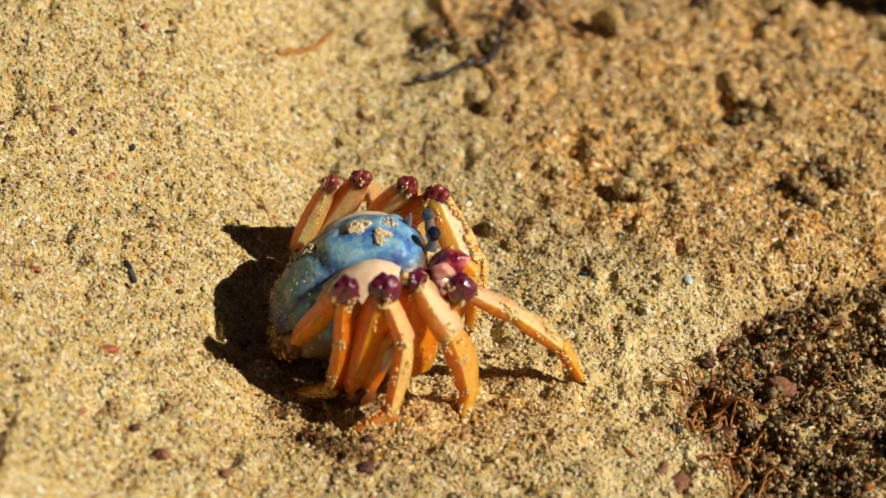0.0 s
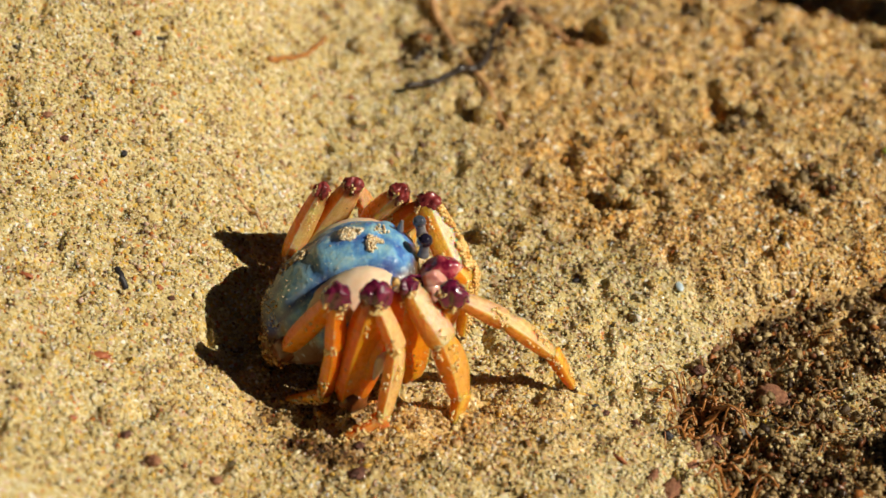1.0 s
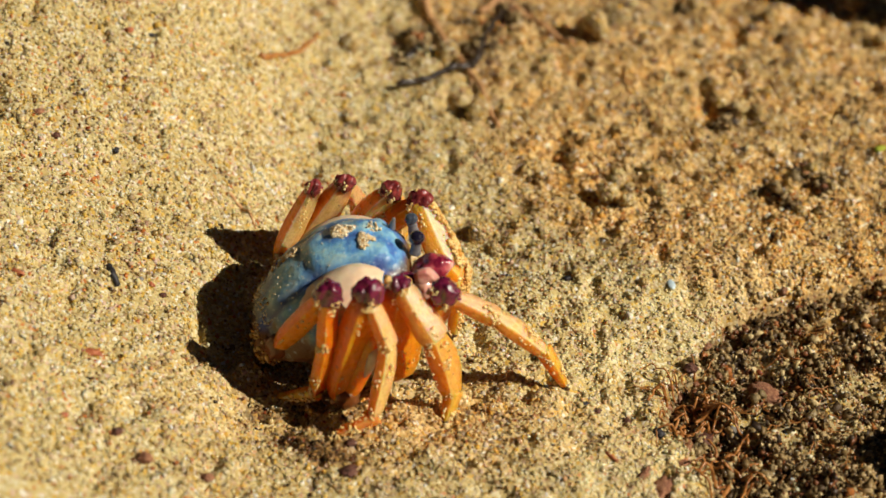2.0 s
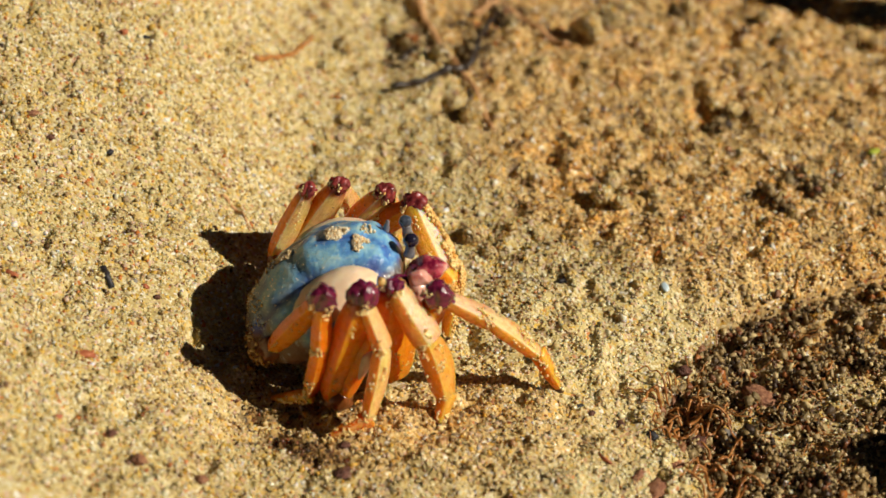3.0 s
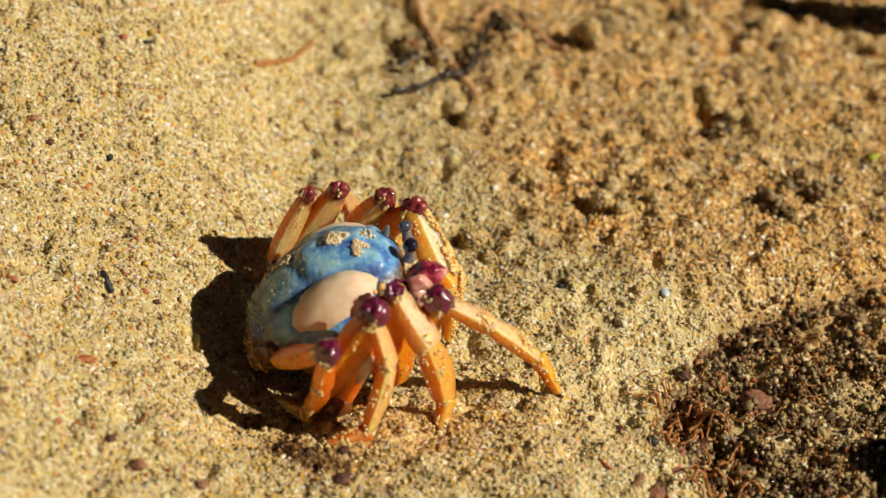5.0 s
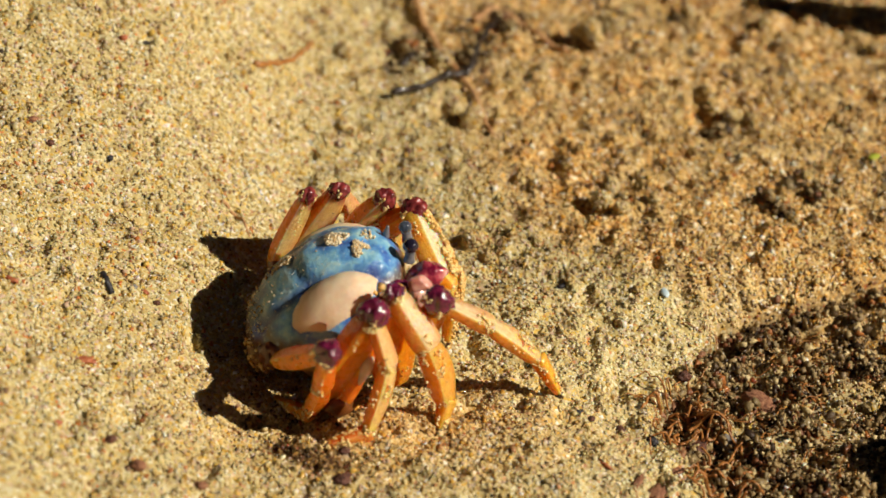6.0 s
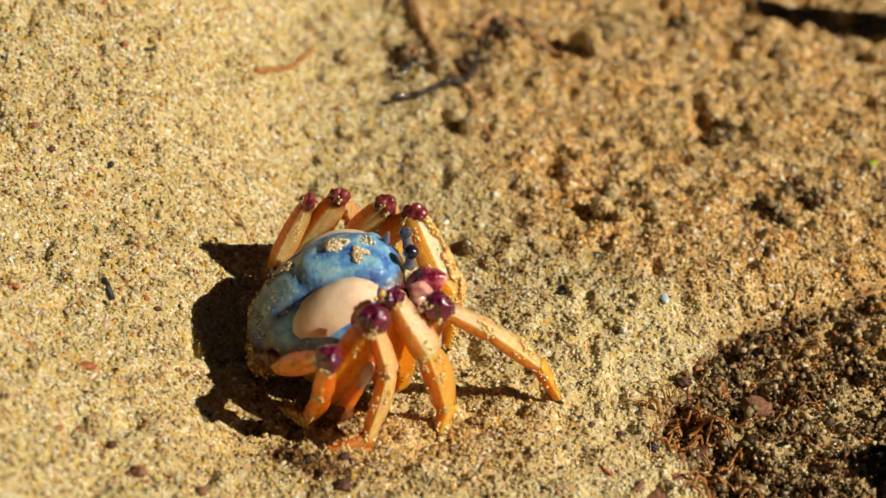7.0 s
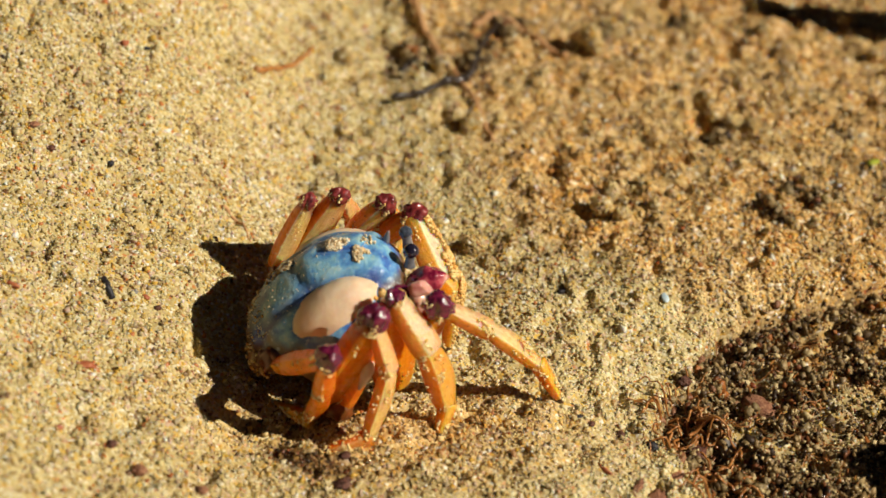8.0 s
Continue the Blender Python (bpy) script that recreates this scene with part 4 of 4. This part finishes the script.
def sand_patch(centre_uv, radius, count, seed, size=0.24):
    """A crust of sand on the shell's back, about the place where a ray from the middle leaves it."""
    rng = np.random.default_rng(seed)
    pts = []
    for _ in range(count):
        a, q = rng.uniform(0, 6.283), math.sqrt(rng.random())
        q *= 1.7 * radius * (1 + 0.20 * math.sin(3 * a + seed) + 0.18 * math.sin(5 * a + 2 * seed))
        u, v = centre_uv[0] + q * math.cos(a), centre_uv[1] + q * math.sin(a)
        if u * u + v * v > 0.93:
            continue
        d = Vector((u, v, math.sqrt(1 - u * u - v * v)))
        p = body_shape(d, Vector((d.x * BODY_R[0], d.y * BODY_R[1], d.z * BODY_R[2])))
        pts.append(BODY_C + body_turn @ (p * (1.0 + 0.03 * rng.random())))
    pts = np.array([tuple(p) for p in pts])
    ob = part("stuck_sand", grain_mesh("stuck_sand", pts, rng.uniform(0.5, 1.3, len(pts)) * size, rng, M_PATCH), carapace, "crust of pale sand stuck on the shell")
    tagged(ob, kind="stuff")


sand_patch((0.45, 0.07), 0.062, 520, 1, 0.14)
sand_patch((0.40, 0.19), 0.028, 110, 7, 0.13)
sand_patch((0.69, -0.15), 0.050, 280, 2, 0.13)
sand_patch((0.64, -0.26), 0.030, 110, 8, 0.13)
sand_patch((0.80, 0.08), 0.05, 30, 3, 0.15)
sand_patch((-0.12, 0.17), 0.060, 90, 4, 0.16)
sand_patch((-0.30, 0.22), 0.070, 50, 9, 0.15)
sand_patch((-0.55, -0.10), 0.22, 40, 5, 0.075)
sand_patch((-0.10, -0.05), 0.34, 60, 6, 0.06)
sand_patch((-0.78, -0.20), 0.13, 60, 10, 0.13)
sand_patch((-0.70, 0.20), 0.12, 50, 11, 0.14)


# ---- pellets of rolled sand ----
def pellet_mesh(radius, seed):
    rng = np.random.default_rng(seed)
    n = max(40, int(260 * radius ** 2))
    d = rng.normal(size=(n, 3))
    d /= np.linalg.norm(d, axis=1, keepdims=True)
    bump = 0.92 + 0.17 * np.sin(3 * d[:, :1] + seed) + 0.13 * np.sin(4 * d[:, 1:2] + 2 * seed) + rng.normal(0, 0.07, (n, 1))
    return grain_mesh("sand_pellet", d * bump * radius * np.array((1.0, 0.95, 0.85)), rng.uniform(0.17, 0.34, n), rng, M_GRAIN, np.full(n, 0.4))


for x, y, r in ((5.80, 2.89, 1.15), (5.95, 26.15, 1.35), (20.70, 9.97, 1.25), (21.93, 14.11, 0.95), (21.39, 44.10, 1.6), (23.76, 46.61, 1.5), (-9.51, 38.97, 1.1), (22.81, 8.50, 0.8), (37.73, 28.59, 1.1), (7.57, 0.34, 0.7), (2.52, 38.62, 1.3),
                (22.33, 14.72, 0.75), (23.38, 13.27, 0.60), (26.90, 10.76, 0.65), (25.45, 15.61, 0.50), (29.06, 13.13, 0.50), (44.83, 15.79, 0.80), (41.42, 10.12, 0.60), (44.79, 8.27, 0.60), (46.61, 11.75, 0.50), (42.39, 7.42, 0.50), (14.95, 36.57, 0.75), (16.43, -4.37, 0.55),
                (39.44, 36.11, 0.80), (41.42, 31.96, 0.60), (35.51, 29.55, 0.60), (39.90, 27.90, 0.55), (13.01, 3.32, 0.60), (10.17, 4.00, 0.50), (23.64, -5.54, 0.45), (-31.61, 5.76, 0.40), (34.03, 50.52, 0.90), (26.07, 50.53, 0.90), (56.94, 42.99, 0.70), (43.47, 47.47, 0.70)):
    ob = new("sand_pellet", pellet_mesh(r, int(x * 5 + y) % 97))
    ob.location = Vector((x, y, h1(x, y) + 0.75 * r)) * MM
    ob.rotation_euler = (0.3 * x, 0.2 * y, 0.1 * x)
    tagged(ob, "rolled pellet of damp sand lying on the sand", "sand pellet", group="sand pellets")


# ---- twigs, roots and scraps on the sand ----
def strand(name, pts, radius, material, label, category, lift=0.3, seed=0, knots=0.0, taper=0.45, kind=""):
    """A twig or root lying on the sand along points x, y, or x, y, rise."""
    rng = random.Random(seed)
    rows = []
    dense = catmull([(p[0], p[1], p[2] if len(p) > 2 else 0.0) for p in pts], 4)
    for i, (x, y, up) in enumerate(dense):
        f = i / (len(dense) - 1)
        r = radius * (1 - taper * f) * (1 + knots * rng.uniform(-1, 1))
        rows.append((x + rng.gauss(0, radius * 0.15), y + rng.gauss(0, radius * 0.15), h1(x, y) + lift * r + up + 0.12, r, r * 0.92))
    ob = new(name, tube(name, rows, material, sides=9, per=2, side=(0, 0, 1), wobble=radius * 0.05, seed=seed))
    return tagged(ob, label, category, kind=kind)


strand("twig", [(-2.2, 60, -0.2), (-0.1, 48.6, -0.15), (2.0, 42.0, -0.1), (4.95, 35.5), (7.0, 29.5), (8.6, 23.9)], 0.46, M_TWIG, "thin reddish-brown twig lying on sand", "twig", 2.4, 1, 0.08)
strand("twig", [(5.6, 35.6), (3.9, 34.5), (0.2, 32.2), (-3.6, 30.8)], 0.50, M_TWIG_DARK, "short wet black twig lying across a brown one", "twig", 2.6, 2, 0.18, 0.25)
strand("twig", [(5.0, 35.8), (6.4, 38.2), (7.3, 42.8), (8.9, 46.5), (9.9, 50.5)], 0.52, M_TWIG_DARK, "crooked wet black twig in damp sand", "twig", 1.6, 3, 0.15, 0.3)
strand("twig", [(6.6, 48.4), (10.6, 50.8), (14.4, 45.9), (18.2, 41.9)], 0.55, M_TWIG, "bent brown twig lying on damp sand", "twig", 1.8, 4, 0.12)
strand("twig", [(-2.6, 38.6), (-1.9, 39.6), (-1.0, 40.4)], 0.5, M_TWIG_DARK, "stub of wet black twig in damp sand", "twig", 0.9, 9, 0.25)
strand("rootlet", [(-19.62, 27.49), (-16.56, 31.60), (-14.68, 34.54), (-13.38, 39.29)], 0.42, M_ROOT, "curled red-brown rootlet on dry sand", "rootlet", 0.8, 5, 0.15)
strand("rootlet", [(-21.95, 3.48), (-20.12, 2.79), (-18.74, 0.19)], 0.22, M_TWIG, "fine tan fibre on dry sand", "fibre", 0.6, 6, 0.1)
strand("charred_stick", [(-32.88, -13.40), (-32.36, -14.48), (-31.84, -15.55)], 0.36, M_BLACK, "small black charred stick on pale sand", "stick", 1.0, 7, 0.03, 0.1)

root_rng = random.Random(21)
for i in range(40):
    x, y = root_rng.uniform(28.5, 33.0), root_rng.uniform(-34, -27)
    if i < 26:
        x, y = root_rng.uniform(24.8, 30.0), root_rng.uniform(-25.5, -19.5)
    a, curl, pts = root_rng.uniform(0, 2 * math.pi), root_rng.uniform(-0.6, 0.6), []
    for k in range(6):
        pts.append((x, y, root_rng.uniform(0.3, 1.6)))
        a += curl + root_rng.uniform(-0.8, 0.8)
        s = root_rng.uniform(0.6, 1.3)
        x, y = x + s * math.cos(a), y + s * math.sin(a)
    strand("rootlet", pts, root_rng.uniform(0.10, 0.22), M_ROOT, "thin tangled brown rootlet in the gritty hollow", "rootlet", 1.0, 30 + i, 0.1)
strand("rootlet", [(28.39, -37.13), (31.18, -31.38), (33.58, -30.38)], 0.28, M_ROOT, "straight brown rootlet in the gritty hollow", "rootlet", 3.0, 80, 0.1)
strand("fibre", [(40.86, -5.43), (41.38, -3.56), (41.86, -2.02)], 0.17, M_AMBER, "short amber fibre standing in damp sand", "fibre", 1.5, 81, 0.1)


def scrap(name, x, y, radii, material, label, category, yaw=0, tilt=0, sink=0.25, rough=0.15, seed=1, size=1.0):
    turn = Matrix.Rotation(radians(yaw), 3, "Z") @ Matrix.Rotation(radians(tilt), 3, "Y")
    ob = new(name, blob(name, (0, 0, 0), radii, material, turn, rough=rough, size=size, seed=seed, segs=22, rings=14))
    ob.location = Vector((x, y, h1(x, y) + radii[2] * (1 - sink) + 0.1)) * MM
    return tagged(ob, label, category)


scrap("seed_pod", 35.76, -18.72, (1.8, 1.15, 1.0), M_HUSK, "rough red-brown seed pod in the gritty hollow", "seed pod", -30, 10, 0.2, 0.28, 2, 0.3)
scrap("shell_chip", 26.65, -5.51, (0.42, 0.85, 0.22), M_CHIP, "tiny pale blue shell chip on sand", "shell chip", 10, 0, 0.2, 0.1, 3)
scrap("leaf_bit", 53.30, 19.54, (0.8, 0.5, 0.25), M_GREEN, "tiny bright green leaf bit on sand", "leaf bit", 30, 0, 0.1, 0.2, 4)
scrap("leaf_flake", -33.69, -25.90, (1.5, 0.5, 0.2), M_RED, "ragged red-brown flake on pale sand", "flake", -12, 0, 0.5, 0.6, 5, 0.5)
scrap("charred_bit", -33.73, 3.38, (0.32, 0.42, 0.3), M_BLACK, "tiny black charred speck on pale sand", "charred bit", 0, 0, 0.3, 0.5, 6, 0.5)

def scatter(bits):
    """Small bits lying on the sand: x, y, half sizes, turn, material, label, category."""
    for x, y, r, yaw, mat, label, category in bits:
        scrap(category.replace(" ", "_"), x, y, r, mat, label, category, yaw, 0, 0.35, 0.5, int(abs(x * 7 + y)), 0.5)


# rounded crumbs of earth lying under the hollow's rim
M_CLAST = mottled("olive-brown earth crumb", (0.11, 0.070, 0.024), (0.38, 0.27, 0.11), 0.5, rough=0.4, bump_mm=0.12)
M_CLAST_RED = mottled("red-brown earth crumb", (0.13, 0.05, 0.022), (0.34, 0.15, 0.06), 0.5, rough=0.5, bump_mm=0.12)
clast_rng = random.Random(77)
for i in range(150):
    y = clast_rng.uniform(-37.0, -4.5)
    x = float(rim_x(y)) + 0.6 + clast_rng.betavariate(1.0, 2.2) * 10.0
    if x > 50.0:
        continue
    r = clast_rng.uniform(0.30, 0.62) * (1.25 if i % 5 == 0 else 1.0) * (0.72 if y > -15.0 else 1.0)
    red = clast_rng.random() < 0.3
    ob = scrap("earth_crumb", x, y, (r * clast_rng.uniform(1.1, 2.0), r * 0.85, r * clast_rng.uniform(0.6, 0.9)), M_CLAST_RED if red else M_CLAST,
               "red-brown crumb of earth in the gritty hollow" if red else "olive-brown crumb of earth in the gritty hollow", "earth crumb",
               clast_rng.uniform(0, 180), clast_rng.uniform(-40, 40), 0.1, 0.42, 100 + i, 0.45)
    tagged(ob, group="earth crumbs in the hollow")

# on the dry sand
scatter([
    (-28.67, -13.92, (0.5, 0.25, 0.2), -30, M_RED, "small red-brown flake on pale sand", "flake"),
    (-27.32, -15.04, (0.34, 0.28, 0.25), 0, M_POD, "small brown seed on pale sand", "seed"),
    (-29.70, -13.85, (0.36, 0.25, 0.2), 0, M_STONE, "tiny grey pebble on pale sand", "pebble"),
    (-33.67, 19.68, (0.45, 0.4, 0.35), 0, M_RED, "tiny orange-red grain on pale sand", "flake"),
    (-31.64, 20.92, (0.8, 0.25, 0.2), 5, M_BLACK, "thin black splinter on pale sand", "splinter"),
    (-41.39, -18.13, (1.0, 0.3, 0.2), -35, M_RED, "thin red-brown splinter on pale sand", "splinter"),
    (-29.81, -35.78, (0.55, 0.4, 0.35), 20, M_POD, "small brown seed half sunk in pale sand", "seed"),
    (-26.90, -38.35, (0.8, 0.6, 0.45), -25, M_HUSK, "rough brown husk bit on pale sand", "husk"),
    (-34.80, -35.65, (0.5, 0.3, 0.25), 10, M_RED, "tiny red-brown flake on pale sand", "flake"),
    (-42.04, 5.44, (0.6, 0.45, 0.3), 15, M_HUSK, "small brown husk bit on pale sand", "husk"),
    (-40.09, 3.25, (0.5, 0.4, 0.3), -20, M_POD, "tiny dark seed on pale sand", "seed")])
# in and beside the gritty hollow
scatter([
    (23.63, -27.05, (0.75, 0.5, 0.35), -40, M_BLACK, "small black charred chip beside the hollow", "charred bit"),
    (28.11, -26.76, (1.4, 0.9, 0.6), 40, M_POD, "brown seed husk in the gritty hollow", "seed"),
    (23.49, -35.35, (1.5, 0.9, 0.6), 70, M_HUSK, "curled red-brown husk beside the hollow", "husk"),
    (31.82, -25.09, (0.8, 1.1, 0.6), 10, M_STONE, "small pale pebble in the gritty hollow", "pebble"),
    (29.78, -32.84, (0.7, 1.0, 0.5), -20, M_STONE, "small pale pebble in the gritty hollow", "pebble"),
    (25.66, -31.06, (0.9, 0.5, 0.4), 25, M_HUSK, "curled brown husk bit beside the hollow", "husk"),
    (21.69, -34.25, (1.1, 0.45, 0.35), 60, M_HUSK, "tan husk sliver beside the hollow", "husk"),
    (27.77, -16.65, (0.8, 0.6, 0.5), -30, M_POD, "brown crumb on the hollow's rim", "crumb")])
# on the damp sand
scatter([
    (16.27, -24.05, (0.5, 0.3, 0.25), 20, M_BLACK, "tiny black charred speck on sand", "charred bit"),
    # brown oval added to stand for a small dark hole, no real seed
    (20.53, -25.74, (0.4, 0.65, 0.22), 10, M_POD, "flat brown oval in place of a small hole in sand", "seed"),
    (18.48, -32.34, (0.9, 0.22, 0.18), -50, M_RED, "thin red sliver on sand", "flake"),
    (15.63, -4.82, (0.9, 0.35, 0.25), 15, M_BLACK, "dark flat flake on damp sand", "flake"),
    (40.87, -5.45, (0.45, 0.4, 0.4), 0, M_RED, "tiny red scrap at the foot of a fibre", "flake"),
    (-7.43, -31.55, (0.55, 0.45, 0.3), 0, M_POD, "small dark husk by the crab's foot", "husk"),
    (-7.53, -35.86, (0.9, 0.7, 0.5), 35, M_POD, "dark brown husk bit on sand", "husk"),
    (-21.04, -38.66, (0.6, 0.5, 0.35), -15, M_HUSK, "small rough brown husk on sand", "husk"),
    (17.55, -25.04, (0.4, 0.3, 0.25), 40, M_POD, "tiny brown seed on sand", "seed")])

# ---- just outside the shot: what throws the two shadows at its edge ----
stone = new("stone", blob("stone", (0, 0, 0), (7, 5.5, 9), M_STONE, rough=0.15, seed=8, segs=32, rings=22))
stone.location = Vector((64.0, -33.3, h1(64, -33.3) + 6)) * MM
tagged(stone, "small grey stone sitting on the sand", "stone")
L = 62.0
bx, by = 43.5 + L * math.cos(SUN_AZ), 54.8 + L * math.sin(SUN_AZ)
bz = h1(bx, by)
stem = new("dry_stem", tube("dry_stem", [(bx, by, bz - 3, 4.2, 4.0), (bx, by, bz + 20, 4.0, 3.8), (bx, by, bz + 36, 3.4, 3.2), (bx, by, bz + L * math.tan(SUN_EL), 2.0, 2.0)], M_STEM, side=(1, 0, 0)))
tagged(stem, "dry brown plant stem standing in the sand", "plant stem")


def motions():
    # the hind leg and its neighbour sink together while the rest stays still
    for leg, high, low in ((near_rear, JOINTS["near_rear"], REAR_LOW), (near_second, JOINTS["near_second"], SECOND_LOW)):
        rows = []
        for t, f in ((0.0, 0.0), (1.5, 0.0), (3.0, 0.04), (3.25, 0.16), (3.5, 0.38), (4.0, 0.66), (4.3, 0.9), (4.5, 1.0), (6.0, 1.0), (8.0, 1.0)):
            joints = [Vector(a).lerp(Vector(b), f) for a, b in zip(high, low)]
            rows.append((t, leg.poses(joints)))
        for i, segment in enumerate((leg.upper, leg.lower, leg.foot)):
            walk(segment, [(t, p[i]) for t, p in rows])


motions()
